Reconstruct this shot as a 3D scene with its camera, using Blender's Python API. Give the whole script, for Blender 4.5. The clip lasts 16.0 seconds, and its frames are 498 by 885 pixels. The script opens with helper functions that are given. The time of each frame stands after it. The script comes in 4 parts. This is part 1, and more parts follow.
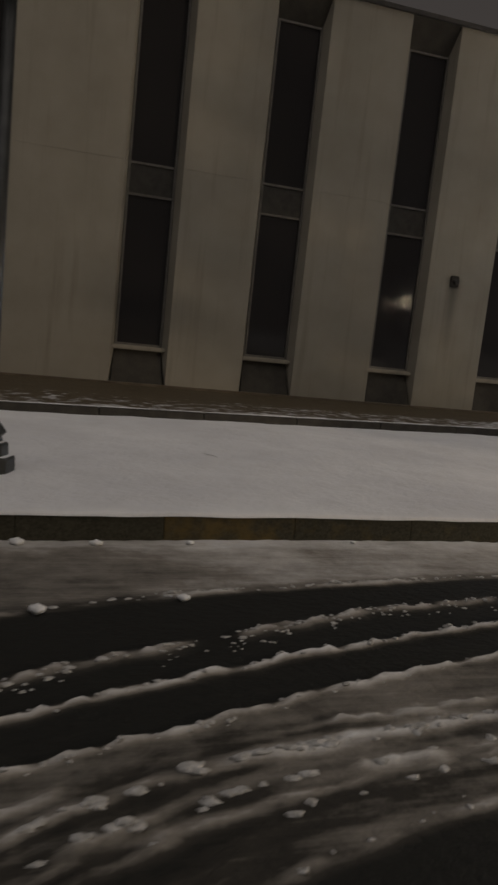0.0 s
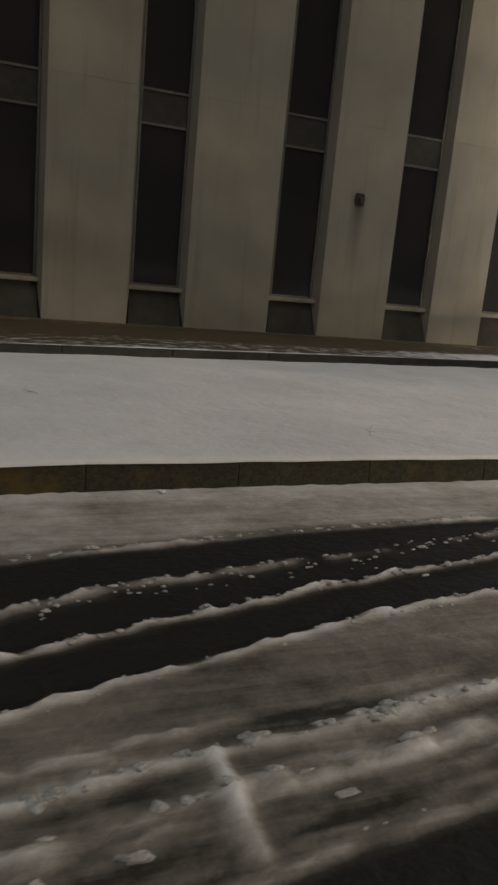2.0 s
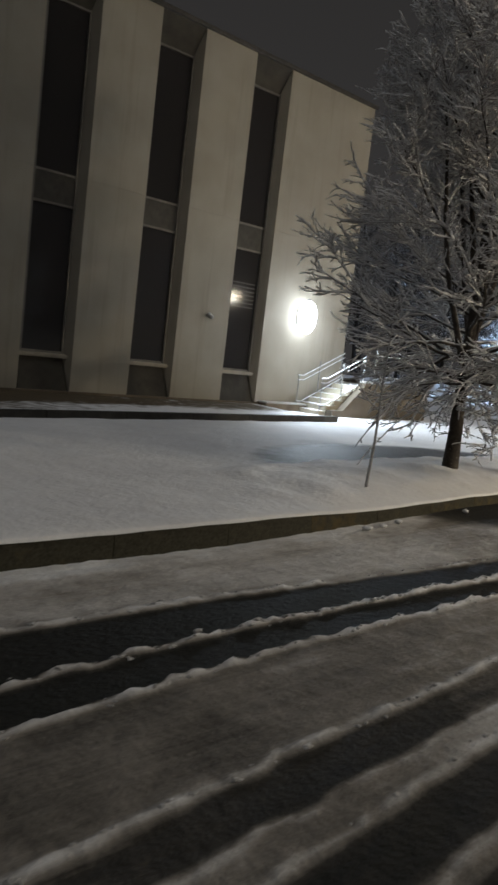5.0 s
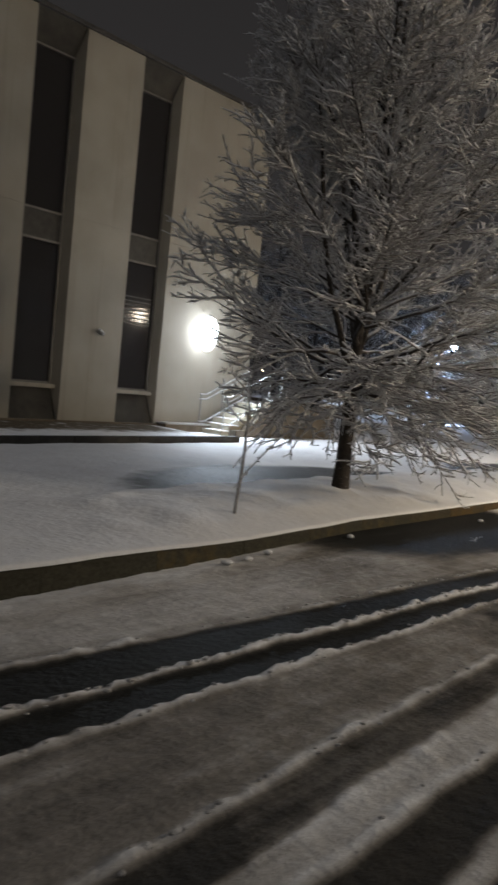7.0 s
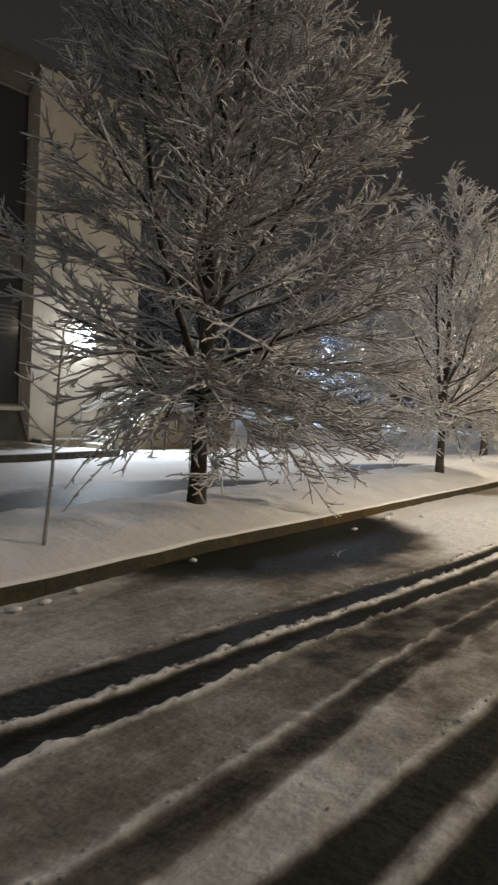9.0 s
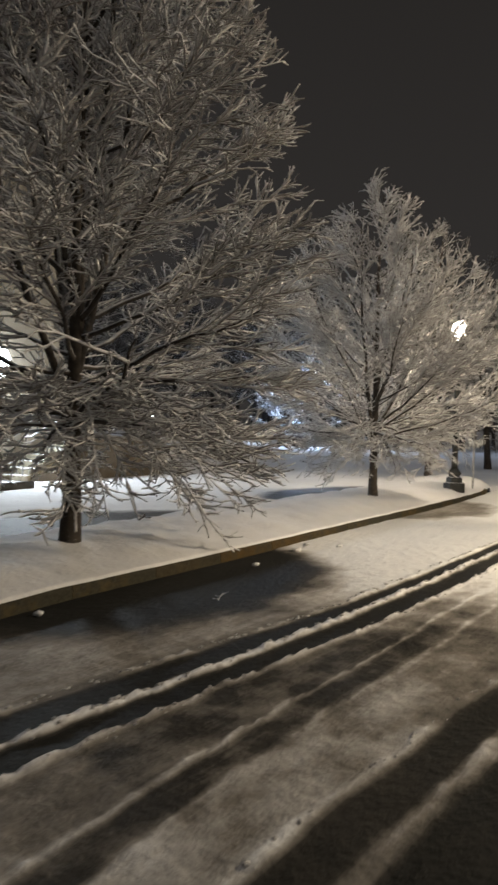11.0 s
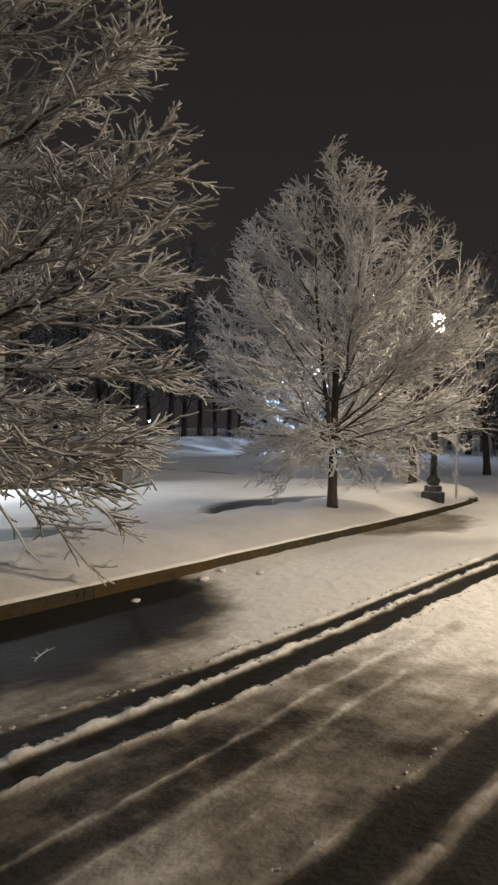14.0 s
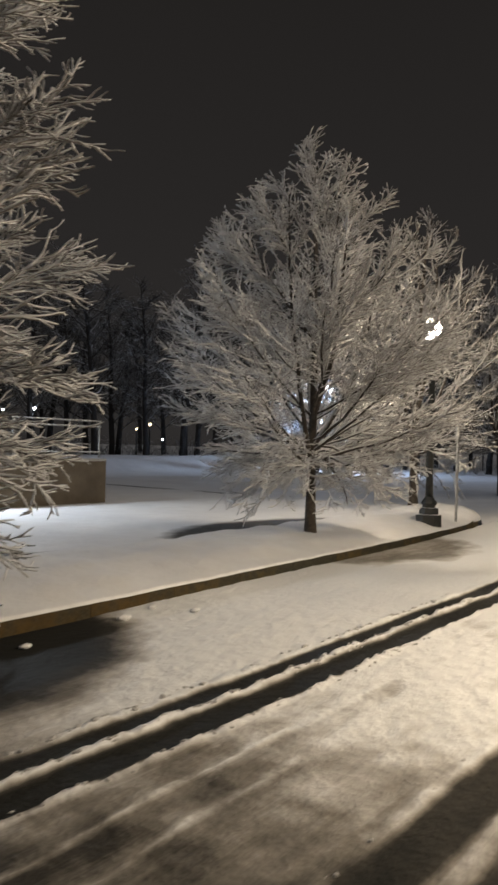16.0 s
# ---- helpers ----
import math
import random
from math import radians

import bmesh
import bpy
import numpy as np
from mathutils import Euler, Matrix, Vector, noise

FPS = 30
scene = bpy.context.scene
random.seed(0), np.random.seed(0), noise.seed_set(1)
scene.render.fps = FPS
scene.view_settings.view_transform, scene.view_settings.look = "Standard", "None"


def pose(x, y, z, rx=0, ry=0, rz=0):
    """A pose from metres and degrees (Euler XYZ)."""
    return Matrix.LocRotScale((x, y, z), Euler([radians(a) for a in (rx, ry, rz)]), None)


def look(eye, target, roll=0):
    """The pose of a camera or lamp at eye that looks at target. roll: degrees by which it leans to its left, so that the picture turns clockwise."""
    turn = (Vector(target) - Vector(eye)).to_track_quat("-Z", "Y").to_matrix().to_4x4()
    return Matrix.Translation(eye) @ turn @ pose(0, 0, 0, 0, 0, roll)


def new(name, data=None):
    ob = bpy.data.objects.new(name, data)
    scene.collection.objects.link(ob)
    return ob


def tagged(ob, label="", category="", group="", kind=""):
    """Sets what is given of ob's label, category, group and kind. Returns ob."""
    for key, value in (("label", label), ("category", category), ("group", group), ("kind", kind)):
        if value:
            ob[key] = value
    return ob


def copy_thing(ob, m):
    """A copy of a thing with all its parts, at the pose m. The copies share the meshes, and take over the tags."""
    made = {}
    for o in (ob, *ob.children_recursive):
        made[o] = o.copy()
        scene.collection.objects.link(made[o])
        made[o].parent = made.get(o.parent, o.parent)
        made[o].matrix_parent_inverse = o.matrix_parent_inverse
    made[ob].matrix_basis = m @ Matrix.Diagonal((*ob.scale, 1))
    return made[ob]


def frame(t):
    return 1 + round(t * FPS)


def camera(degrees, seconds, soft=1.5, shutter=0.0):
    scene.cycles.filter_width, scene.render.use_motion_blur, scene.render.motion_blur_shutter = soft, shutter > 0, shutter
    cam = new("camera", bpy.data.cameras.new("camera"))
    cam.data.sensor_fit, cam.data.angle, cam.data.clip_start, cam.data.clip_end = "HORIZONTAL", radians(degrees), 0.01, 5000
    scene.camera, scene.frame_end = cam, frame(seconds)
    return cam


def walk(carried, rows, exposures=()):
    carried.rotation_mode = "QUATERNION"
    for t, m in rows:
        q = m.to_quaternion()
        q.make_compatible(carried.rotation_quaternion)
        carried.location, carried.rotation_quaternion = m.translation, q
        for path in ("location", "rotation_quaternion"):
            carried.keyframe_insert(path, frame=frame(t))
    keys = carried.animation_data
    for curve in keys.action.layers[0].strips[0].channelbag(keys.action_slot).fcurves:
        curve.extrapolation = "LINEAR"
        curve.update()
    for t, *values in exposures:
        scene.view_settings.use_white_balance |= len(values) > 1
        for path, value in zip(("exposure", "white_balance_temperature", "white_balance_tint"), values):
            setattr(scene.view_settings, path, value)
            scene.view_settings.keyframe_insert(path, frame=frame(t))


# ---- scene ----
cam = camera(36.8, 16.0, soft=2.6, shutter=0.5)
PATH = [
    (0, (0.005, -0.081, 1.524), (0.588, 1.809, 1.227), 6.1),
    (0.5, (0.476, 0.207, 1.485), (1.081, 2.088, 1.176), 5.8),
    (1, (0.774, 0.291, 1.478), (1.377, 2.161, 1.105), 5.6),
    (1.5, (1.12, 0.584, 1.384), (1.761, 2.431, 0.963), 5.9),
    (2, (1.545, 0.766, 1.349), (2.268, 2.579, 0.91), 5.3),
    (2.5, (1.832, 0.841, 1.364), (2.522, 2.658, 0.893), 5.4),
    (3, (2.303, 0.905, 1.366), (3.194, 2.636, 0.904), 4.1),
    (3.5, (2.75, 0.969, 1.389), (3.775, 2.629, 0.948), 3.2),
    (4, (3.106, 1.057, 1.4), (4.232, 2.664, 1.018), 4.9),
    (4.5, (3.632, 1.196, 1.441), (4.893, 2.718, 1.137), 6.3),
    (4.7, (3.8, 1.221, 1.441), (5.102, 2.714, 1.168), 6.6),
    (6.8, (5.276, 1.47, 1.386), (6.711, 2.854, 1.229), 5.8),
    (7, (5.403, 1.495, 1.383), (6.873, 2.842, 1.226), 5.8),
    (7.5, (5.845, 1.49, 1.395), (7.382, 2.759, 1.232), 4.9),
    (8, (6.159, 1.464, 1.411), (7.708, 2.72, 1.255), 4.5),
    (8.5, (6.542, 1.484, 1.408), (8.12, 2.706, 1.271), 3.8),
    (10.8, (8.221, 1.289, 1.414), (9.848, 2.45, 1.352), 1.4),
    (11, (8.379, 1.308, 1.4), (10.024, 2.444, 1.351), 1.6),
    (11.5, (8.872, 1.345, 1.402), (10.538, 2.452, 1.382), 2.2),
    (12, (9.176, 1.271, 1.412), (10.821, 2.409, 1.413), 2.5),
    (12.5, (9.517, 1.287, 1.397), (11.186, 2.389, 1.413), 2.3),
    (13, (9.959, 1.261, 1.402), (11.652, 2.326, 1.403), 2.6),
    (13.5, (10.241, 1.247, 1.402), (11.898, 2.366, 1.378), 2.0),
    (14, (10.618, 1.262, 1.398), (12.239, 2.432, 1.36), 1.4),
    (14.5, (11.0, 1.259, 1.392), (12.568, 2.5, 1.332), 0.7),
    (15, (11.315, 1.243, 1.387), (12.838, 2.537, 1.32), 0.4),
    (15.5, (11.668, 1.265, 1.369), (13.219, 2.526, 1.322), 0.7),
    (16, (12.085, 1.201, 1.373), (13.665, 2.427, 1.385), 1.5),
]
EXPOSURES = [(0, 1.35, 6500, 13), (0.5, 1.65, 6500, 11), (1.0, 1.7, 6450, 10), (2.5, 1.5, 6450, 10), (3.0, 1.6, 6300, 9), (3.5, 1.05, 6200, 8), (4.0, 0.6, 6050, 8), (4.5, 0.75, 6000, 8), (7, 0.5, 6000, 11), (7.5, 0.65, 6000, 12), (8, 0.75, 5750, 11), (8.5, 0.6, 6250, 11), (11, 0.45, 6350, 10), (13, 0.38, 6350, 10), (14, 0.2, 6400, 11), (15, 0.12, 6300, 11), (15.5, 0.1, 6300, 11), (16, 0.15, 6300, 11)]
walk(cam, [(t, look(eye, target, roll)) for t, eye, target, roll in PATH], EXPOSURES)

# ---------------------------------------------------------------- night light
world = bpy.data.worlds.new("night_sky")
scene.world = world
world.use_nodes = True
wn = world.node_tree
wbg = wn.nodes["Background"]
sky_co = wn.nodes.new("ShaderNodeTexCoord")
sky_sep = wn.nodes.new("ShaderNodeSeparateXYZ")
sky_ramp = wn.nodes.new("ShaderNodeValToRGB")
sky_ramp.color_ramp.elements[0].position, sky_ramp.color_ramp.elements[0].color = 0.0, (0.0245, 0.0222, 0.0206, 1)
sky_ramp.color_ramp.elements[1].position, sky_ramp.color_ramp.elements[1].color = 0.55, (0.0148, 0.0132, 0.0120, 1)
wn.links.new(sky_co.outputs["Generated"], sky_sep.inputs[0])
wn.links.new(sky_sep.outputs["Z"], sky_ramp.inputs["Fac"])
wn.links.new(sky_ramp.outputs["Color"], wbg.inputs["Color"])
wbg.inputs["Strength"].default_value = 1.0

glow = new("overcast_glow", bpy.data.lights.new("overcast_glow", "SUN"))
glow.data.energy, glow.data.angle, glow.data.color = 0.25, radians(75), (1.0, 0.95, 0.88)
glow.matrix_world = look((0, 0, 0), (0.5, 3.4, -9))


def point_lamp(name, place, power, colour, radius):
    ob = new(name, bpy.data.lights.new(name, "POINT"))
    ob.data.energy, ob.data.color, ob.data.shadow_soft_size = power, colour, radius
    ob.location = place
    return ob


NEAR_LAMP = (19.0, -1.6)                  # its fellow on the near side of the road
LAMP = (26.0, 7.45)                       # foot of the burning street lamp
point_lamp("street_lamp_light", (LAMP[0], LAMP[1], 3.80), 520, (1.0, 0.80, 0.54), 0.16)
point_lamp("street_lamp_light", (*NEAR_LAMP, 3.80), 840, (1.0, 0.80, 0.54), 0.32)
down = new("street_lamp_downlight", bpy.data.lights.new("street_lamp_downlight", "SPOT"))     # the capped lamp throws most of its light down
down.data.energy, down.data.color, down.data.spot_size, down.data.spot_blend, down.data.shadow_soft_size = 2200, (1.0, 0.80, 0.54), radians(170), 1.0, 0.32
down.matrix_world = look((*NEAR_LAMP, 3.80), (NEAR_LAMP[0], NEAR_LAMP[1] + 0.8, 0))
point_lamp("wall_lamp_light", (20.1, 16.3, 2.70), 26, (0.90, 0.96, 1.0), 0.22)
beam = new("wall_lamp_beam", bpy.data.lights.new("wall_lamp_beam", "SPOT"))     # the same lamp's forward throw
beam.data.energy, beam.data.color, beam.data.spot_size, beam.data.spot_blend, beam.data.shadow_soft_size = 720, (0.84, 0.93, 1.0), radians(150), 0.6, 0.2
beam.matrix_world = look((20.1, 16.3, 2.70), (20.8, 14.2, 1.2))
point_lamp("far_flood_light", (57.0, 29.0, 5.0), 3600, (0.55, 0.72, 1.0), 0.3)

# ---------------------------------------------------------------- materials


def material(name):
    m = bpy.data.materials.new(name)
    m.use_nodes = True
    t = m.node_tree
    b = t.nodes["Principled BSDF"]
    return m, t, b


def nd(t, kind, **inputs):
    n = t.nodes.new(kind)
    for k, v in inputs.items():
        n.inputs[k.replace("_", " ")].default_value = v
    return n


def noise_node(t, scale, detail=4.0, rough=0.55, vec=None, stretch=None):
    n = nd(t, "ShaderNodeTexNoise", Scale=scale, Detail=detail, Roughness=rough)
    if vec is None:
        vec = nd(t, "ShaderNodeTexCoord").outputs["Object"]
    if stretch:
        mp = nd(t, "ShaderNodeMapping")
        mp.inputs["Scale"].default_value = stretch
        t.links.new(vec, mp.inputs["Vector"])
        vec = mp.outputs["Vector"]
    t.links.new(vec, n.inputs["Vector"])
    return n.outputs["Fac"]


def ramp(t, fac, stops):
    r = t.nodes.new("ShaderNodeValToRGB")
    e = r.color_ramp.elements
    while len(e) < len(stops):
        e.new(0.5)
    for k, (p, c) in zip(e, stops):
        k.position, k.color = p, (*c, 1)
    t.links.new(fac, r.inputs["Fac"])
    return r.outputs["Color"]


def mixc(t, fac, a, b, mode="MIX"):
    n = t.nodes.new("ShaderNodeMix")
    n.data_type, n.blend_type = "RGBA", mode
    for sock, v in ((n.inputs[0], fac), (n.inputs[6], a), (n.inputs[7], b)):
        if isinstance(v, (int, float)):
            sock.default_value = v
        elif isinstance(v, tuple):
            sock.default_value = (*v, 1)
        else:
            t.links.new(v, sock)
    return n.outputs[2]


def mathn(t, op, a, b=0.0, clamp=False):
    n = t.nodes.new("ShaderNodeMath")
    n.operation, n.use_clamp = op, clamp
    for sock, v in ((n.inputs[0], a), (n.inputs[1], b)):
        if isinstance(v, (int, float)):
            sock.default_value = v
        else:
            t.links.new(v, sock)
    return n.outputs[0]


def bump(t, b, height, strength, dist):
    n = nd(t, "ShaderNodeBump", Strength=strength, Distance=dist)
    t.links.new(height, n.inputs["Height"])
    t.links.new(n.outputs["Normal"], b.inputs["Normal"])


def plain(name, c1, c2, rough=0.7, scale=6.0, metal=0.0, bumps=0.15, dist=0.01, fine=60.0):
    m, t, b = material(name)
    f = noise_node(t, scale, 5, 0.6)
    g = noise_node(t, fine, 3, 0.5)
    both = mathn(t, "ADD", mathn(t, "MULTIPLY", f, 0.7), mathn(t, "MULTIPLY", g, 0.3))
    t.links.new(ramp(t, both, [(0.36, c1), (0.64, c2)]), b.inputs["Base Color"])
    b.inputs["Roughness"].default_value, b.inputs["Metallic"].default_value = rough, metal
    bump(t, b, g, bumps, dist)
    return m


def snow_on(name, c1, c2, low=0.15, high=0.45, rough=0.75, scale=8.0, snow=(0.80, 0.81, 0.83)):
    """A surface on whose upward faces snow lies."""
    m, t, b = material(name)
    f = noise_node(t, scale, 4, 0.6)
    base = ramp(t, f, [(0.35, c1), (0.65, c2)])
    sep = nd(t, "ShaderNodeSeparateXYZ")
    t.links.new(nd(t, "ShaderNodeNewGeometry").outputs["Normal"], sep.inputs[0])
    up = mathn(t, "ADD", sep.outputs["Z"], mathn(t, "MULTIPLY", mathn(t, "SUBTRACT", noise_node(t, scale * 2.5, 3), 0.5), 0.6))
    k = nd(t, "ShaderNodeMapRange", From_Min=low, From_Max=high)
    t.links.new(up, k.inputs[0])
    t.links.new(mixc(t, k.outputs[0], base, snow), b.inputs["Base Color"])
    b.inputs["Roughness"].default_value = rough
    bump(t, b, noise_node(t, scale * 6, 3), 0.25, 0.01)
    return m


def ground_material():
    m, t, b = material("snow_cover")
    big = noise_node(t, 0.55, 4, 0.55)
    mid = noise_node(t, 3.2, 5, 0.62)
    fine = noise_node(t, 34, 4, 0.6)
    col = ramp(t, big, [(0.3, (0.70, 0.70, 0.72)), (0.7, (0.83, 0.83, 0.84))])
    col = mixc(t, mathn(t, "MULTIPLY", mathn(t, "SUBTRACT", mid, 0.42, True), 0.9, True), col, (0.60, 0.585, 0.57))
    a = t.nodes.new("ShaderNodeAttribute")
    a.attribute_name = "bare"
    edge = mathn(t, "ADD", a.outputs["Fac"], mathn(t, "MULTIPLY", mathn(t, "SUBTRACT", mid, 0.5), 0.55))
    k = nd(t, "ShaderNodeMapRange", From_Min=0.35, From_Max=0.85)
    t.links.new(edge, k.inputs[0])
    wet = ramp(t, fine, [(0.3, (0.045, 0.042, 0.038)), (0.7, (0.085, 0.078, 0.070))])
    l = t.nodes.new("ShaderNodeAttribute")
    l.attribute_name = "litter"
    k2 = nd(t, "ShaderNodeMapRange", From_Min=0.45, From_Max=0.75)
    t.links.new(mathn(t, "ADD", l.outputs["Fac"], mathn(t, "MULTIPLY", mathn(t, "SUBTRACT", mid, 0.5), 1.1)), k2.inputs[0])
    litter = ramp(t, noise_node(t, 22, 5, 0.7), [(0.3, (0.035, 0.027, 0.016)), (0.7, (0.13, 0.10, 0.062))])
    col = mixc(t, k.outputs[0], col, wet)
    col = mixc(t, k2.outputs[0], col, litter)
    t.links.new(col, b.inputs["Base Color"])
    rg = nd(t, "ShaderNodeMapRange", To_Min=0.75, To_Max=0.62)
    t.links.new(k.outputs[0], rg.inputs[0])
    t.links.new(rg.outputs[0], b.inputs["Roughness"])
    b.inputs["Specular IOR Level"].default_value = 0.2
    lump = noise_node(t, 10.5, 4, 0.6)
    bump(t, b, mathn(t, "ADD", mathn(t, "MULTIPLY", mid, 0.4), mathn(t, "ADD", mathn(t, "MULTIPLY", lump, 0.45), mathn(t, "MULTIPLY", fine, 0.05))), 0.52, 0.075)
    return m


def road_material():
    m, t, b = material("slushy_road")
    a = t.nodes.new("ShaderNodeAttribute")
    a.attribute_name = "snow"
    streak = noise_node(t, 5.0, 5, 0.65, stretch=(0.22, 1.6, 1.0))
    fine = noise_node(t, 55, 4, 0.65)
    mid = noise_node(t, 7, 5, 0.65)
    v = mathn(t, "ADD", a.outputs["Fac"], mathn(t, "MULTIPLY", mathn(t, "SUBTRACT", streak, 0.5), 0.20))
    v = mathn(t, "ADD", v, mathn(t, "MULTIPLY", mathn(t, "SUBTRACT", mid, 0.5), 0.28))
    v = mathn(t, "ADD", v, mathn(t, "MULTIPLY", mathn(t, "SUBTRACT", fine, 0.5), 0.09))
    thin = noise_node(t, 9.0, 4, 0.6, stretch=(0.12, 5.0, 1.0))
    v = mathn(t, "ADD", v, mathn(t, "MULTIPLY", mathn(t, "SUBTRACT", thin, 0.5), 0.13))
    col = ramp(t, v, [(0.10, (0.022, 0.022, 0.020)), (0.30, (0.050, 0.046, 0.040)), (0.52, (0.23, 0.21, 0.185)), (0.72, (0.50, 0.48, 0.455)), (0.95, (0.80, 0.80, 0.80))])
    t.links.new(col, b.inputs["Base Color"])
    rg = nd(t, "ShaderNodeMapRange", From_Min=0.1, From_Max=0.6, To_Min=0.72, To_Max=0.9)
    b.inputs["Specular IOR Level"].default_value = 0.10
    t.links.new(v, rg.inputs[0])
    t.links.new(rg.outputs[0], b.inputs["Roughness"])
    lump = noise_node(t, 17, 4, 0.6)
    bump(t, b, mathn(t, "ADD", mathn(t, "MULTIPLY", mid, 0.4), mathn(t, "ADD", mathn(t, "MULTIPLY", lump, 0.45), mathn(t, "MULTIPLY", fine, 0.10))), 0.6, 0.055)
    return m


def concrete_material():
    m, t, b = material("precast_concrete")
    tex = nd(t, "ShaderNodeTexCoord").outputs["Object"]
    big = noise_node(t, 0.7, 4, 0.55, tex)
    drip = noise_node(t, 2.2, 5, 0.6, tex, (1.6, 1.6, 0.10))
    fine = noise_node(t, 70, 3, 0.6, tex)
    col = ramp(t, big, [(0.3, (0.262, 0.239, 0.195)), (0.7, (0.338, 0.312, 0.258))])
    k = nd(t, "ShaderNodeMapRange", From_Min=0.54, From_Max=0.80)
    t.links.new(drip, k.inputs[0])
    col = mixc(t, mathn(t, "MULTIPLY", k.outputs[0], 0.55), col, (0.14, 0.122, 0.098))
    col = mixc(t, mathn(t, "MULTIPLY", fine, 0.25), col, (0.22, 0.20, 0.165))
    # run-off streaks under the two spouts
    sx = nd(t, "ShaderNodeSeparateXYZ")
    t.links.new(tex, sx.inputs[0])
    for x0 in (10.32, -0.95):
        across = mathn(t, "MULTIPLY", mathn(t, "SUBTRACT", sx.outputs["X"], x0), 6.5)
        g = mathn(t, "POWER", 2.718, mathn(t, "MULTIPLY", mathn(t, "MULTIPLY", across, across), -1.0))
        k = nd(t, "ShaderNodeMapRange", From_Min=1.3, From_Max=3.4)
        t.links.new(sx.outputs["Z"], k.inputs[0])
        cut = mathn(t, "LESS_THAN", sx.outputs["Z"], 3.75)
        col = mixc(t, mathn(t, "MULTIPLY", mathn(t, "MULTIPLY", g, k.outputs[0]), mathn(t, "MULTIPLY", cut, 0.6)), col, (0.06, 0.052, 0.042))
    t.links.new(col, b.inputs["Base Color"])
    b.inputs["Roughness"].default_value = 0.85
    bump(t, b, fine, 0.2, 0.006)
    return m


def kerb_material():
    m, t, b = material("old_painted_kerb")
    oi = nd(t, "ShaderNodeObjectInfo")
    tex = nd(t, "ShaderNodeTexCoord").outputs["Object"]
    f = noise_node(t, 2.2, 5, 0.65, tex)
    g = noise_node(t, 40, 4, 0.6, tex)
    col = ramp(t, g, [(0.3, (0.028, 0.027, 0.019)), (0.7, (0.066, 0.061, 0.044))])
    k = nd(t, "ShaderNodeMapRange", From_Min=0.56, From_Max=0.76)
    t.links.new(mathn(t, "ADD", f, mathn(t, "MULTIPLY", mathn(t, "SUBTRACT", oi.outputs["Random"], 0.5), 0.30)), k.inputs[0])
    col = mixc(t, mathn(t, "MULTIPLY", k.outputs[0], 0.8), col, (0.12, 0.082, 0.026))
    at = nd(t, "ShaderNodeSeparateXYZ")
    t.links.new(oi.outputs["Location"], at.inputs[0])
    away = mathn(t, "ABSOLUTE", mathn(t, "SUBTRACT", at.outputs["X"], 16.2))
    kw = nd(t, "ShaderNodeMapRange", From_Min=0.3, From_Max=2.4, To_Min=0.85, To_Max=0.0)
    t.links.new(away, kw.inputs[0])
    worn = kw.outputs[0]
    k3 = nd(t, "ShaderNodeMapRange", From_Min=0.38, From_Max=0.62)
    t.links.new(f, k3.inputs[0])
    col = mixc(t, mathn(t, "MULTIPLY", worn, k3.outputs[0]), col, (0.10, 0.058, 0.014))
    t.links.new(col, b.inputs["Base Color"])
    b.inputs["Roughness"].default_value = 0.75
    b.inputs["Specular IOR Level"].default_value = 0.12
    bump(t, b, g, 0.3, 0.01)
    return m


def glow_material(name, colour, strength):
    m, t, b = material(name)
    b.inputs["Base Color"].default_value = (*colour, 1)
    b.inputs["Emission Color"].default_value = (*colour, 1)
    b.inputs["Emission Strength"].default_value = strength
    return m


M_SNOW = ground_material()
M_ROAD = road_material()
M_CONC = concrete_material()
M_KERB = kerb_material()
M_APRON = plain("dark_concrete", (0.020, 0.018, 0.014), (0.058, 0.052, 0.041), 0.85, 1.6)
M_EDGE = plain("dark_wet_stone", (0.020, 0.018, 0.014), (0.050, 0.045, 0.036), 0.75, 4.0)
M_STONE = plain("brown_plinth_stone", (0.075, 0.057, 0.038), (0.15, 0.118, 0.080), 0.85, 3.0)
M_FRAME = plain("weathered_aluminium", (0.10, 0.095, 0.083), (0.17, 0.16, 0.143), 0.5, 9, 0.4)
M_SPANDREL = plain("dark_metal_spandrel", (0.020, 0.019, 0.016), (0.045, 0.042, 0.036), 0.55, 5, 0.2)
M_COPING = plain("dark_roof_edge", (0.03, 0.028, 0.025), (0.06, 0.055, 0.05), 0.7)
M_BARK = snow_on("snowy_bark", (0.026, 0.021, 0.017), (0.065, 0.052, 0.041), 0.05, 0.60, 0.9, 14)
M_TRUNK = snow_on("trunk_bark", (0.024, 0.019, 0.015), (0.060, 0.048, 0.038), 0.17, 0.34, 0.9, 14)
M_SAPLING = snow_on("thin_grey_bark", (0.07, 0.06, 0.05), (0.14, 0.125, 0.11), -0.2, 0.6, 0.9, 14)
M_TWIG = snow_on("snow_laden_twig", (0.050, 0.038, 0.029), (0.11, 0.086, 0.066), -1.05, -0.30, 0.85, 9, (0.70, 0.70, 0.71))
M_FARBARK = plain("dark_bark", (0.02, 0.018, 0.017), (0.05, 0.045, 0.042), 0.95)
M_IRON = snow_on("black_cast_iron", (0.012, 0.013, 0.012), (0.030, 0.031, 0.029), 0.80, 0.95, 0.45, 10)
M_STEEL = snow_on("snow_stuck_steel", (0.16, 0.16, 0.16), (0.42, 0.42, 0.42), 0.3, 0.8, 0.5, 10)
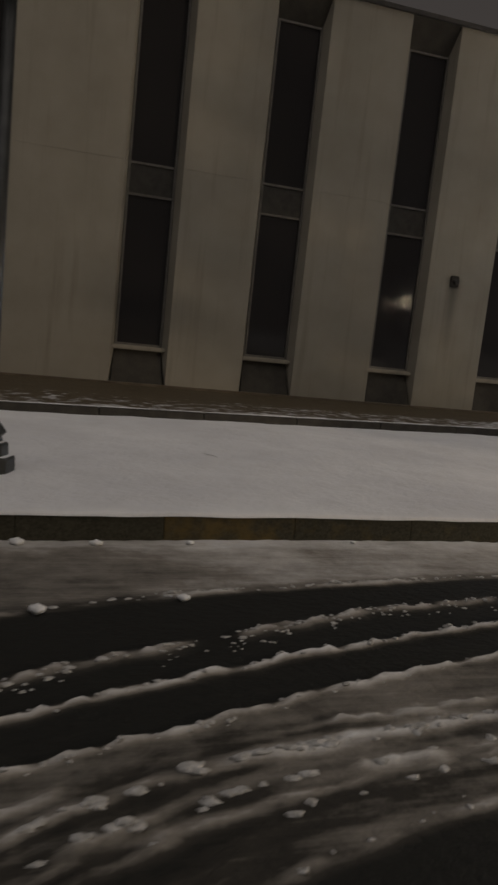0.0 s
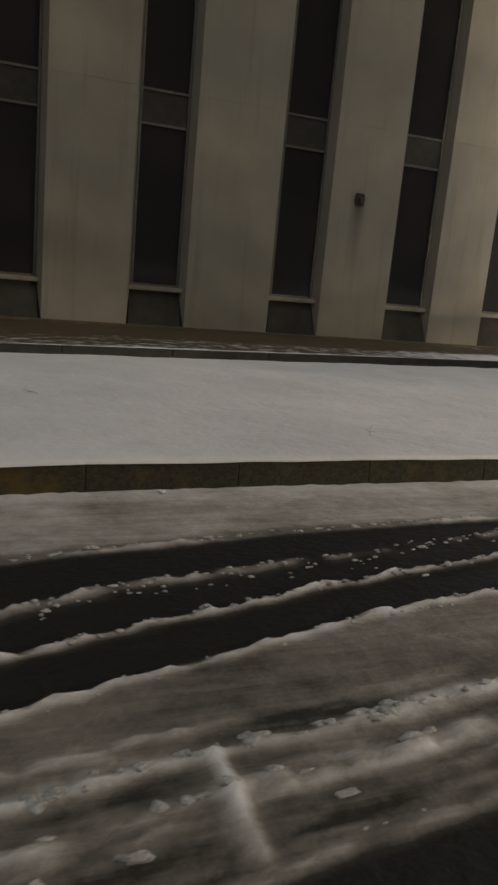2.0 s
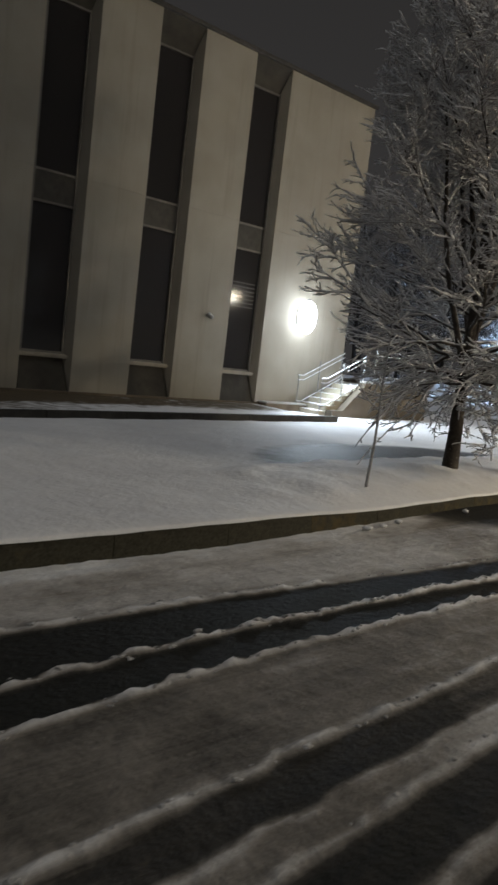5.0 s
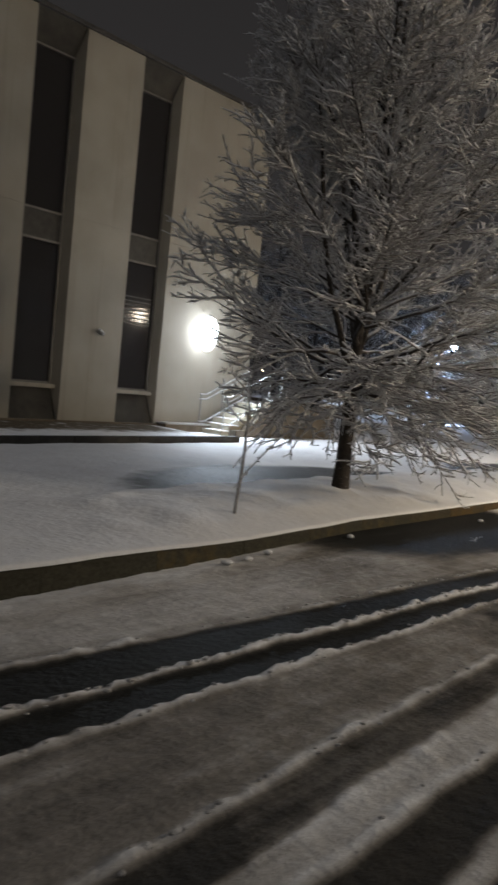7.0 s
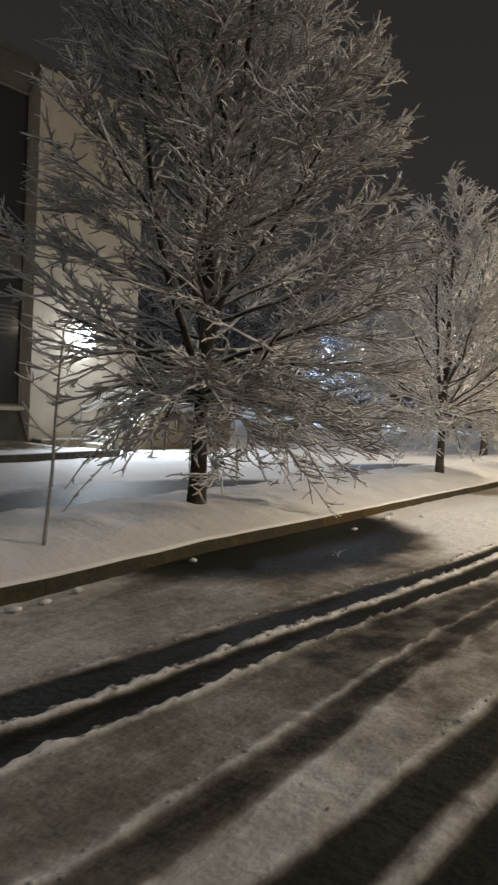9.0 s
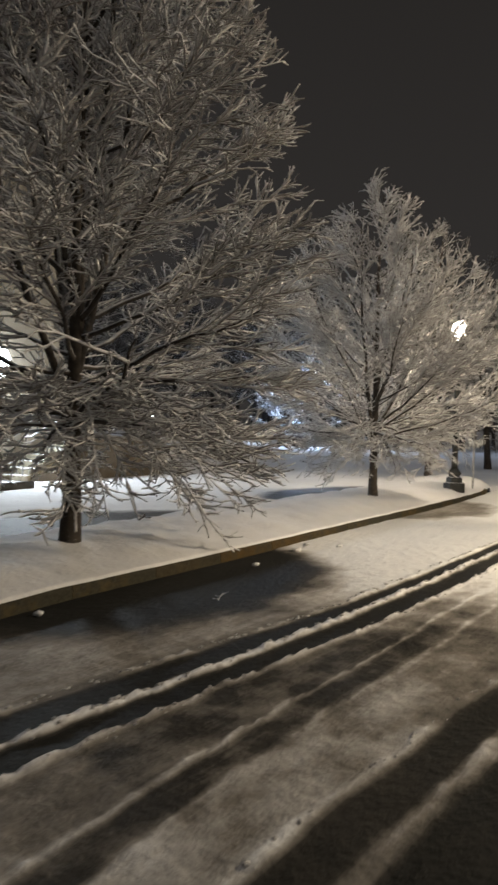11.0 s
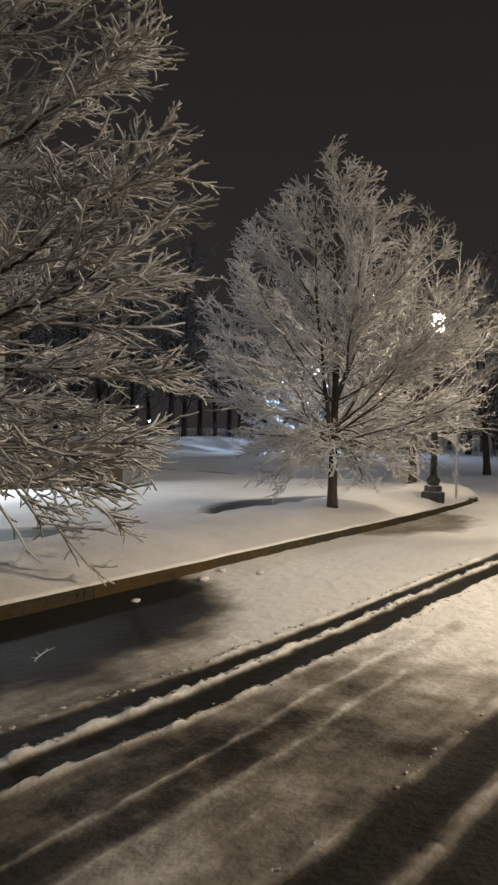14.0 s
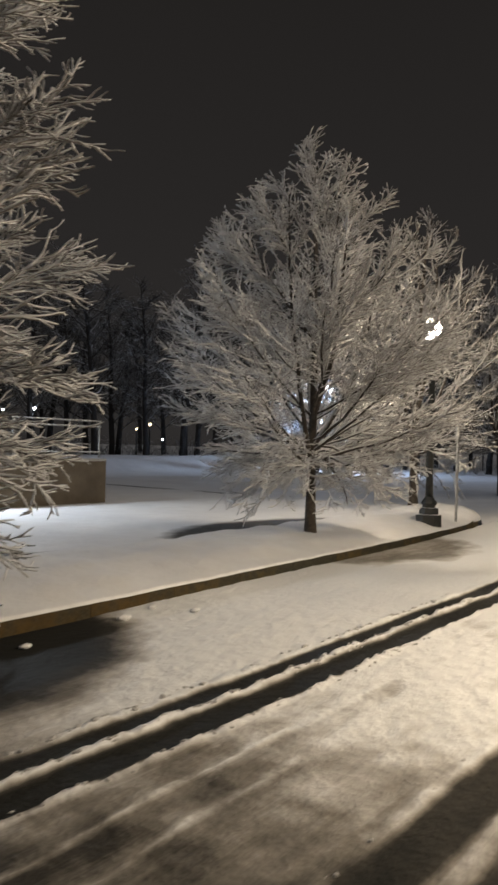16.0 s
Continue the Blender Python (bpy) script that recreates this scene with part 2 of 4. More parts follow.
M_RAIL = snow_on("snowy_rail", (0.20, 0.20, 0.19), (0.30, 0.30, 0.29), 0.15, 0.5, 0.5, 10)
M_DIMTWIG = snow_on("lightly_dusted_twig", (0.045, 0.036, 0.029), (0.09, 0.073, 0.06), -0.7, 0.2, 0.9, 9, (0.66, 0.66, 0.66))
M_TERR = plain("tan_terrace_wall", (0.080, 0.064, 0.044), (0.135, 0.108, 0.076), 0.85, 1.8)
M_STEP = snow_on("cream_stone_step", (0.27, 0.24, 0.175), (0.38, 0.34, 0.25), 0.80, 0.98, 0.8, 4)
M_CLOD = plain("lumpy_snow", (0.33, 0.32, 0.30), (0.62, 0.61, 0.60), 0.8, 22, 0, 0.9, 0.03)
M_CLEAN = plain("clean_snow", (0.68, 0.68, 0.68), (0.84, 0.84, 0.84), 0.8, 18, 0, 0.6, 0.02)
M_BLIND = plain("window_blind", (0.07, 0.07, 0.07), (0.11, 0.11, 0.105), 0.7, 3)
M_GLOBE = glow_material("burning_globe", (1.0, 0.90, 0.74), 30.0)
M_GLOBE_OFF = plain("dark_globe_glass", (0.10, 0.10, 0.09), (0.16, 0.16, 0.15), 0.25)
M_WALLGLOW = glow_material("bright_wall_lens", (0.93, 0.97, 1.0), 7.0)


def glass_material():
    m, t, b = material("dark_window_glass")
    b.inputs["Base Color"].default_value = (0.026, 0.024, 0.024, 1)
    b.inputs["Roughness"].default_value = 0.06
    b.inputs["IOR"].default_value = 1.5
    b.inputs["Specular IOR Level"].default_value = 0.3
    bump(t, b, noise_node(t, 1.2, 2), 0.05, 0.02)
    return m


M_GLASS = glass_material()

# ---------------------------------------------------------------- mesh helpers


def mesh_of(name, verts, faces, mat, smooth=False):
    """A mesh from arrays; faces all quads (N,4) or triangles (N,3)."""
    verts, faces = np.asarray(verts, np.float32), np.asarray(faces, np.int32)
    me = bpy.data.meshes.new(name)
    me.vertices.add(len(verts))
    me.vertices.foreach_set("co", verts.ravel())
    n = faces.shape[1]
    me.loops.add(faces.size)
    me.loops.foreach_set("vertex_index", faces.ravel())
    me.polygons.add(len(faces))
    me.polygons.foreach_set("loop_start", np.arange(0, faces.size, n, dtype=np.int32))
    me.polygons.foreach_set("use_smooth", np.full(len(faces), smooth))
    me.materials.append(mat)
    me.update(calc_edges=True)
    return me


def empty(name, place=(0, 0, 0)):
    ob = new(name)
    ob.location = place
    return ob


def under(ob, parent):
    ob.parent = parent
    return ob


def part(name, bm, mat, parent=None, label="", smooth=False):
    me = bpy.data.meshes.new(name)
    bmesh.ops.recalc_face_normals(bm, faces=bm.faces)
    if smooth:
        for f in bm.faces:
            f.smooth = True
    bm.to_mesh(me)
    bm.free()
    me.materials.append(mat)
    ob = new(name, me)
    if parent:
        ob.parent = parent
    return tagged(ob, label)


def box(x0, x1, y0, y1, z0, z1, bev=0.0, bm=None):
    bm = bm or bmesh.new()
    r = bmesh.ops.create_cube(bm, size=1)
    for v in r["verts"]:
        v.co = ((x0 + x1) / 2 + v.co.x * (x1 - x0), (y0 + y1) / 2 + v.co.y * (y1 - y0), (z0 + z1) / 2 + v.co.z * (z1 - z0))
    if bev:
        es = {e for v in r["verts"] for e in v.link_edges}
        bmesh.ops.bevel(bm, geom=list(es), offset=bev, segments=2, affect="EDGES")
    return bm


def poly(bm, pts):
    return bm.faces.new([bm.verts.new(p) for p in pts])


def lathe(profile, seg=20, bm=None):
    bm = bm or bmesh.new()
    rings = []
    for r, z in profile:
        rings.append([bm.verts.new((r * math.cos(a * 2 * math.pi / seg), r * math.sin(a * 2 * math.pi / seg), z)) for a in range(seg)])
    for a, b in zip(rings, rings[1:]):
        for i in range(seg):
            bm.faces.new((a[i], a[(i + 1) % seg], b[(i + 1) % seg], b[i]))
    bm.faces.new(rings[0][::-1])
    bm.faces.new(rings[-1])
    return bm


def tube(bm, a, b, r0, r1=None, seg=8):
    a, b = Vector(a), Vector(b)
    q = (b - a).to_track_quat("Z", "Y").to_matrix()
    r1 = r0 if r1 is None else r1
    ring = lambda c, r: [bm.verts.new(c + q @ Vector((r * math.cos(k * 2 * math.pi / seg), r * math.sin(k * 2 * math.pi / seg), 0))) for k in range(seg)]
    p, o = ring(a, r0), ring(b, r1)
    for i in range(seg):
        bm.faces.new((p[i], p[(i + 1) % seg], o[(i + 1) % seg], o[i]))
    bm.faces.new(p[::-1])
    bm.faces.new(o)
    return bm


LAT = np.random.RandomState(5).rand(256, 256)


def vnoise(x, y, octaves=3):
    """Smooth value noise, about 0 to 1, on arrays."""
    x, y = np.broadcast_arrays(np.asarray(x, float), np.asarray(y, float))
    tot, amp, norm = 0, 1.0, 0
    for k in range(octaves):
        u, v = x * 2 ** k + 17.3 * k, y * 2 ** k + 5.1 * k
        i, j = np.floor(u).astype(int), np.floor(v).astype(int)
        f, g = u - i, v - j
        f, g = f * f * (3 - 2 * f), g * g * (3 - 2 * g)
        a, b = LAT[i % 256, j % 256], LAT[(i + 1) % 256, j % 256]
        c, d = LAT[i % 256, (j + 1) % 256], LAT[(i + 1) % 256, (j + 1) % 256]
        tot, norm = tot + amp * (a + (b - a) * f + (c - a) * g + (a - b - c + d) * f * g), norm + amp
        amp *= 0.5
    return tot / norm


def sstep(a, b, x):
    t = np.clip((x - a) / (b - a), 0, 1)
    return t * t * (3 - 2 * t)


# ---------------------------------------------------------------- ground and road
KERB_X = [-400, -8, 0, 2.2, 4.4, 6, 8.5, 11.8, 13, 16, 20, 24, 27, 29.3, 600]
KERB_Y = [5.6, 5.6, 5.85, 6.0, 6.1, 6.12, 6.15, 6.45, 6.58, 6.66, 6.82, 6.98, 7.20, 7.50, 7.60]
TREES = [(14.05, 7.60, 3.7), (22.35, 7.85, 3.0)]      # foot and reach of the two street trees


def kerb_y(x):
    return np.interp(x, KERB_X, KERB_Y)


def road_z(y):
    return -0.10 - 0.0047 * np.clip(y, 0, 5.75) ** 2


def corner_in(x, y):
    """1 inside the block, 0 on the side street past the rounded corner."""
    edge = 27.6 + np.sqrt(np.clip(3.2 ** 2 - np.clip(10.4 - y, 0, 3.2) ** 2, 0, None))
    return 1 - sstep(edge - 0.02, edge + 0.10, x)


def bed_y(x):
    """Front line of the planting bed, which leaves the facade at a slight angle."""
    return 12.05 + 0.125 * np.clip(x, -20, 20)


def ground_z(x, y):
    s = y - kerb_y(x)
    verge = sstep(8.5, 11.0, x)
    plaza = -0.045 - 0.010 * np.clip(s, 0, 9)
    hump = verge * (0.11 * sstep(0.0, 1.1, s) * (1 - sstep(1.75, 2.3, s)))
    z = plaza + hump - 0.058 * verge * (1 - sstep(0.0, 0.45, s)) - 0.022 * (1 - sstep(0.0, 0.12, s)) * (0.2 + 1.0 * vnoise(x * 2.2, 0.3, 3))
    bed = 1.35 * sstep(bed_y(x) + 0.10, bed_y(x) + 0.16, y) * (1 - sstep(18.3, 19.6, x))
    z = z + bed * (0.085 + 0.02 * vnoise(x * 0.8, y * 0.8))
    z = z + (0.035 * (vnoise(x * 0.5, y * 0.6) - 0.5) + (0.028 + 0.085 * verge * (1 - sstep(1.9, 2.4, s))) * (vnoise(x * 2.3 + 9, y * 2.3, 4) - 0.5)) * sstep(0.05, 0.4, s) * (1 - 0.25 * bed)
    z = z - 0.032 * (s < -0.002)          # snow drapes over the kerb edge
    inside = corner_in(x, y)
    z = inside * z + (1 - inside) * (-0.27 + 0.02 * vnoise(x, y))
    bank = sstep(33, 36, y - 0.10 * (x - 40)) * sstep(20, 30, x)
    return z + bank * (0.5 + 0.5 * vnoise(x * 0.1, y * 0.1))


def sheet(name, xs, ys2d, zfun, attrs, mat, label, category):
    X = np.repeat(xs[:, None], ys2d.shape[1], 1)
    Y = ys2d
    Z = zfun(X, Y)
    nx, ny = X.shape
    idx = np.arange(nx * ny).reshape(nx, ny)
    f = np.stack([idx[:-1, :-1], idx[1:, :-1], idx[1:, 1:], idx[:-1, 1:]], -1).reshape(-1, 4)
    me = mesh_of(name, np.stack([X, Y, Z], -1).reshape(-1, 3), f, mat, True)
    for key, fun in attrs.items():
        at = me.attributes.new(key, "FLOAT", "POINT")
        at.data.foreach_set("value", np.asarray(fun(X, Y), np.float32).ravel())
    return tagged(new(name, me), label, category, "", "structure")


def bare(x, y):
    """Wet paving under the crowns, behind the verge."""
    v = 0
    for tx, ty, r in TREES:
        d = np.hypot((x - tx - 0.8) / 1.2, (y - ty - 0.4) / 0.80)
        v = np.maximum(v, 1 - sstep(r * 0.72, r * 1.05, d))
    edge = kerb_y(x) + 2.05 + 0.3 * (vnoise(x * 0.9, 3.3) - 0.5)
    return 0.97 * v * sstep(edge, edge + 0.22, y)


def litter(x, y):
    return (0.74 + 0.55 * sstep(14.4, 15.9, y) - 0.50 * sstep(8, 15, x) + 0.10 * sstep(12.8, 14.5, y) * (1 - sstep(2, 6, x))) * sstep(bed_y(x) + 0.15, bed_y(x) + 0.3, y) * (1 - sstep(18, 19, x)) * (y < 18)


far_lo = [-500, -250, -120, -60, -30, -18, -13]
xs = np.array(far_lo + list(np.arange(-10, 33, 0.10)) + [33.5, 34.5, 36, 38, 41, 45, 50, 56, 64, 75, 90, 120, 180, 300, 600])
ss = np.concatenate([[-0.004, 0, 0.03, 0.06, 0.10, 0.15], np.arange(0.2, 12.5, 0.09), [13, 14, 16, 18, 20, 23, 26, 28, 30, 32, 35, 40, 46, 54, 65, 80, 110, 170, 300, 600]])
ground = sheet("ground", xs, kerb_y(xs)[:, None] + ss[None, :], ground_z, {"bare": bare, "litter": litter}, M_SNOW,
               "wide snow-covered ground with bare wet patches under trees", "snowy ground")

# tyre tracks, as lines along the road
TX = [-3, 0, 0.7, 1.5, 2.3, 3.0, 3.6, 4.5, 5.4, 7, 9, 12, 14.5, 17.5, 21, 26]
L_TOP = [3.20, 4.10, 4.33, 4.50, 4.65, 4.76, 4.84, 4.92, 4.96, 4.94, 4.80, 4.60, 4.40, 4.40, 4.44, 4.40]
L_A = [2.20, 3.27, 3.55, 3.85, 4.15, 4.30, 4.38, 4.56, 4.72, 4.72, 4.70, 4.55, 4.40, 4.40, 4.40, 4.30]
L_B = [1.90, 2.91, 3.18, 3.44, 3.70, 3.88, 4.01, 4.20, 4.34, 4.40, 4.39, 4.27, 4.16, 4.16, 4.20, 4.10]
L_C = [1.60, 2.52, 2.75, 3.05, 3.30, 3.50, 3.63, 3.79, 3.94, 4.05, 4.06, 3.99, 3.83, 3.84, 3.90, 3.80]
L_D = [1.20, 2.15, 2.45, 2.62, 2.76, 2.84, 2.91, 3.01, 3.14, 3.23, 3.36, 3.49, 3.53, 3.52, 3.45, 3.30]
L_E = [0.90, 1.90, 2.15, 2.35, 2.50, 2.60, 2.68, 2.75, 2.83, 2.93, 3.07, 3.25, 3.24, 3.34, 3.20, 3.00]
L_N = [0.20, 1.45, 1.75, 2.02, 2.20, 2.30, 2.37, 2.49, 2.62, 2.75, 2.78, 2.66, 2.55, 2.54, 2.40, 2.20]
L_M = [-0.30, 0.95, 1.25, 1.55, 1.75, 1.90, 2.00, 2.15, 2.34, 2.48, 2.51, 2.42, 2.30, 2.22, 2.10, 1.90]


def road_fields(x, y):
    """Snow cover (0 wet asphalt, 1 snow), some light and shade put in, and its height."""
    wob = 0.05 * (vnoise(x * 1.1, y * 0.3 + 40, 3) - 0.5) + 0.030 * (vnoise(x * 5.5, y * 4.0 + 20, 3) - 0.5)
    yy = y + wob
    T, A, B, C, D, E, N, M = (np.interp(x, TX, l) for l in (L_TOP, L_A, L_B, L_C, L_D, L_E, L_N, L_M))
    n4 = vnoise(x * 13, y * 15 + 5, 2)
    n1, n2, n3 = vnoise(x * 2.0, y * 2.0, 4), vnoise(x * 7, y * 9, 3), vnoise(x * 1.2, y * 6.0 + 11, 3)
    early = 1 - sstep(3.5, 6.0, x)
    # less snow before x 14, which also paints in the lamplight's fall-off
    cover = 0.48 - 0.14 * (1 - sstep(0.3, 2.0, x)) - 0.05 * (1 - sstep(3, 6, x)) + (0.24 + 0.22 * sstep(9, 12, x) * (yy < C)) * (n1 - 0.47) + 0.08 * sstep(4.5, 9, x) + 0.52 * sstep(14.0, 17.2, x + 0.10 * (y - 3)) + 0.07 * sstep(6.5, 8, x) * (1 - sstep(10, 12, x)) * (yy < C) - 0.13 * sstep(9.8, 11.2, x) * (1 - sstep(13.2, 14.8, x)) - 0.08 * sstep(0.44, 0.66, vnoise(x * 2.6 + 3, y * 3.8 + 8, 4)) * sstep(9, 11, x) * (yy < C) + 0.34 * sstep(9, 11, x) * (yy < C) * (vnoise(x * 4.2 + 9, y * 5.2, 4) - 0.5)
    # dirty strip beside the kerb, whiter against it
    k = kerb_y(x)
    strip = sstep(T + 0.05, T + 0.2, yy)
    cover = np.where(strip > 0, cover + strip * (0.17 - 0.04 * sstep(3, 11, x)) + 0.16 * strip * sstep(k - 0.5, k - 0.1, y + 0.35 * (n1 - 0.5)), cover)
    # the double wheel track
    inside = sstep(C - 0.02, C + 0.05, yy) * (1 - sstep(T - 0.05, T + 0.03, yy))
    cover = cover * (1 - inside) + inside * (0.01 + 0.10 * n3)
    # slush between the tracks
    mid = sstep(E, E + 0.1, yy) * (1 - sstep(C - 0.08, C, yy))
    cover = cover + 0.13 * sstep(6, 7.5, x) * (1 - sstep(11.5, 14, x)) * sstep(N, N + 0.05, yy) * (1 - sstep(E - 0.05, E, yy))
    cover = cover - mid * (0.06 + 0.05 * sstep(5.5, 7.5, x) - 0.06 * sstep(9, 15, x) - 0.10 * early + (0.16 - 0.12 * sstep(8, 11, x)) * (n3 - 0.5))
    dtrack = sstep(E - 0.02, E + 0.06, yy) * (1 - sstep(D - 0.06, D + 0.0, yy))
    cover = cover - dtrack * (0.21 - 0.16 * sstep(9.5, 12.5, x)) * (1 - 0.85 * early)
    n5 = vnoise(x * 1.5, (yy - D) * 19 + 60, 4)
    cover = cover + early * (0.55 * (n5 - 0.50) - 0.01 - 0.10 * (1 - sstep(0.0, 1.6, x))) * (1 - sstep(D + 0.1, D + 0.3, yy)) * sstep(N, N + 0.1, yy)
    near = sstep(M - 0.03, M + 0.04, yy) * (1 - sstep(N - 0.05, N + 0.03, yy))
    near = near * (1 - 0.25 * sstep(12, 15, x))
    cover = cover * (1 - near) + near * (0.01 + 0.13 * sstep(5, 8, x) * (1 - sstep(11, 13, x)) + 0.14 * n3)
    # the next dark track, past a thin strip of snow
    past = (1 - sstep(M - 0.15, M - 0.10, yy)) * sstep(M - 0.75, M - 0.55, yy) * (1 - 0.5 * sstep(13, 16, x))
    cover = cover * (1 - past) + past * (0.03 + 0.16 * n3)
    # ploughed up ridges, broken along their length
    h = np.zeros_like(cover)
    gate = lambda seed, lo: sstep(lo, lo + 0.22, vnoise(x * 2.6 + seed, seed * 1.0, 3))

    def ridge(line, width, high, amount, g):
        r = np.exp(-((yy - line - 0.065 * (vnoise(x * 4.0, line * 0 + 77, 3) - 0.5)) / width) ** 2) * g
        return r * amount * (0.5 + 0.9 * n4), r * high * np.clip(1.9 * n4 - 0.35, 0.02, None)

    for line, width, high, amount, g in (
            (A, 0.060, 0.040, 0.55, gate(3, 0.22) * (1 - sstep(5.0, 5.9, x))), (B, 0.034 + 0.010 * sstep(8, 12, x), 0.050, 0.80 + 0.6 * sstep(6, 10, x), gate(8, 0.0)), (C, 0.028, 0.038, 0.45, gate(14, 0.0)),
            (T + 0.04, 0.05, 0.035, 0.30, gate(55, 0.38)), (D, 0.035 - 0.014 * sstep(9, 12, x), 0.020 - 0.012 * sstep(8, 11, x), 0.34, gate(21, 0.05)), (E, 0.024, 0.010 - 0.006 * sstep(8, 11, x), 0.22, gate(31, 0.2)),
            (D - 0.20, 0.040, 0.045 * early, 0.32 * early, gate(27, 0.38)), (D - 0.34, 0.035, 0.04 * early, 0.26 * early, gate(36, 0.42)), (D + 0.14, 0.035, 0.025 * early, 0.25 * early, gate(41, 0.42)),
            (N + 0.03, 0.03, 0.018, 0.22, gate(47, 0.25)), (M - 0.05, 0.03, 0.02, 0.22, gate(50, 0.2))):
        dc, dh = ridge(line, width, high, amount, g)
        cover, h = cover + dc, h + dh
    # scrape of snow across the slush
    cross = np.exp(-((x - 2.30 - 0.03 * (vnoise(y * 6, 1.0) - 0.5)) / 0.028) ** 2) * (0.6 + 0.8 * n4) * sstep(2.22, 2.30, y) * (1 - sstep(2.74, 2.82, y))
    cover, h = cover + 0.5 * cross, h + 0.03 * cross
    # sheltered wet patches under the crowns, with crown shade put into their darkness
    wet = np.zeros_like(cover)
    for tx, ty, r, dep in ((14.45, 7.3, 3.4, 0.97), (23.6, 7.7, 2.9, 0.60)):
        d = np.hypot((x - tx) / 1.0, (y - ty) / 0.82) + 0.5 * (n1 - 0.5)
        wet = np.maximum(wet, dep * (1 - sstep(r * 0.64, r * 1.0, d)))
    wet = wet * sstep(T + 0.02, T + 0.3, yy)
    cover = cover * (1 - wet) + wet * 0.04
    cover = np.clip(cover, 0.0, 1.0)
    h = 0.55 * h + 0.016 * cover + (-0.025 + 0.03 * sstep(12.0, 15.0, x)) * sstep(k - 0.35, k, y + 0.3 * (n1 - 0.5)) * (1 - wet) + 0.018 * cover * (n2 - 0.5) + 0.018 * cover * (n4 - 0.5) + 0.015 * (n1 - 0.5) * cover
    return cover, h


rx = np.array(far_lo + [-8, -6, -4.5, -3.5] + list(np.arange(-3, 19, 0.045)) + list(np.arange(19, 32, 0.12)) + [33, 35, 38, 42, 50, 60, 80, 120, 200, 600])
low = np.array([-500, -200, -80, -30, -14, -8, -5, -3, -2, -1, -0.3, 0.2, 0.6, 0.9])
frac = np.linspace(0, 1, 200)
ry = np.concatenate([np.repeat(low[None, :], len(rx), 0), 1.05 + frac[None, :] * (kerb_y(rx)[:, None] + 0.02 - 1.05)], 1)
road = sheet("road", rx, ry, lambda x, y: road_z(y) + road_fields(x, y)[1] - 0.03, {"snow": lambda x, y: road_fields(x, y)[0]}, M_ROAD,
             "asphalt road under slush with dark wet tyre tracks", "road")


# kerb: stones end to end along the line
def kerb_stones():
    kerb = tagged(empty("kerb"), "weathered concrete kerb with worn yellow paint, snow on top", "kerb", "", "structure")
    pts = [(x, float(kerb_y(x))) for x in np.arange(-9.6, 27.61, 1.2)]
    pts += [(27.6 + 3.2 * math.sin(a), 10.4 - 3.14 * math.cos(a)) for a in np.linspace(0.12, math.pi / 2, 7)]
    pts += [(30.8, 10.4 + 1.2 * k) for k in range(1, 12)]
    for (x0, y0), (x1, y1) in zip(pts, pts[1:]):
        d = Vector((x1 - x0, y1 - y0, 0))
        n = d.length - 0.003
        bm = bmesh.new()
        prof = [(0.0, -0.42), (0.012, -0.14), (0.020, -0.085), (0.045, -0.062), (0.16, -0.062), (0.16, -0.42)]
        rings = [[bm.verts.new((s, y, z)) for y, z in prof] for s in (0.004, n)]
        for i in range(len(prof)):
            j = (i + 1) % len(prof)
            bm.faces.new((rings[0][i], rings[0][j], rings[1][j], rings[1][i]))
        bm.faces.new(rings[0])
        bm.faces.new(rings[1][::-1])
        ob = part("kerbstone", bm, M_KERB, kerb)
        ob.matrix_basis = Matrix.Translation((x0, y0, -0.07 if y0 > 9 else -0.055 * float(sstep(8.5, 11.0, x1)))) @ Matrix.Rotation(math.atan2(d.y, d.x), 4, "Z")


kerb_stones()

# ---------------------------------------------------------------- the hall with tall slit windows
WINS = [-4.9, -1.78, 1.94, 5.05, 8.37, 11.50, 14.40, 17.42]     # left edges of the glass
GW, SPLAY, FRONT, BACK, ROOF = 1.09, 0.11, 17.20, 17.50, 9.22
GZ0, SP0, SP1, GZ1 = 0.88, 4.27, 4.90, 8.56


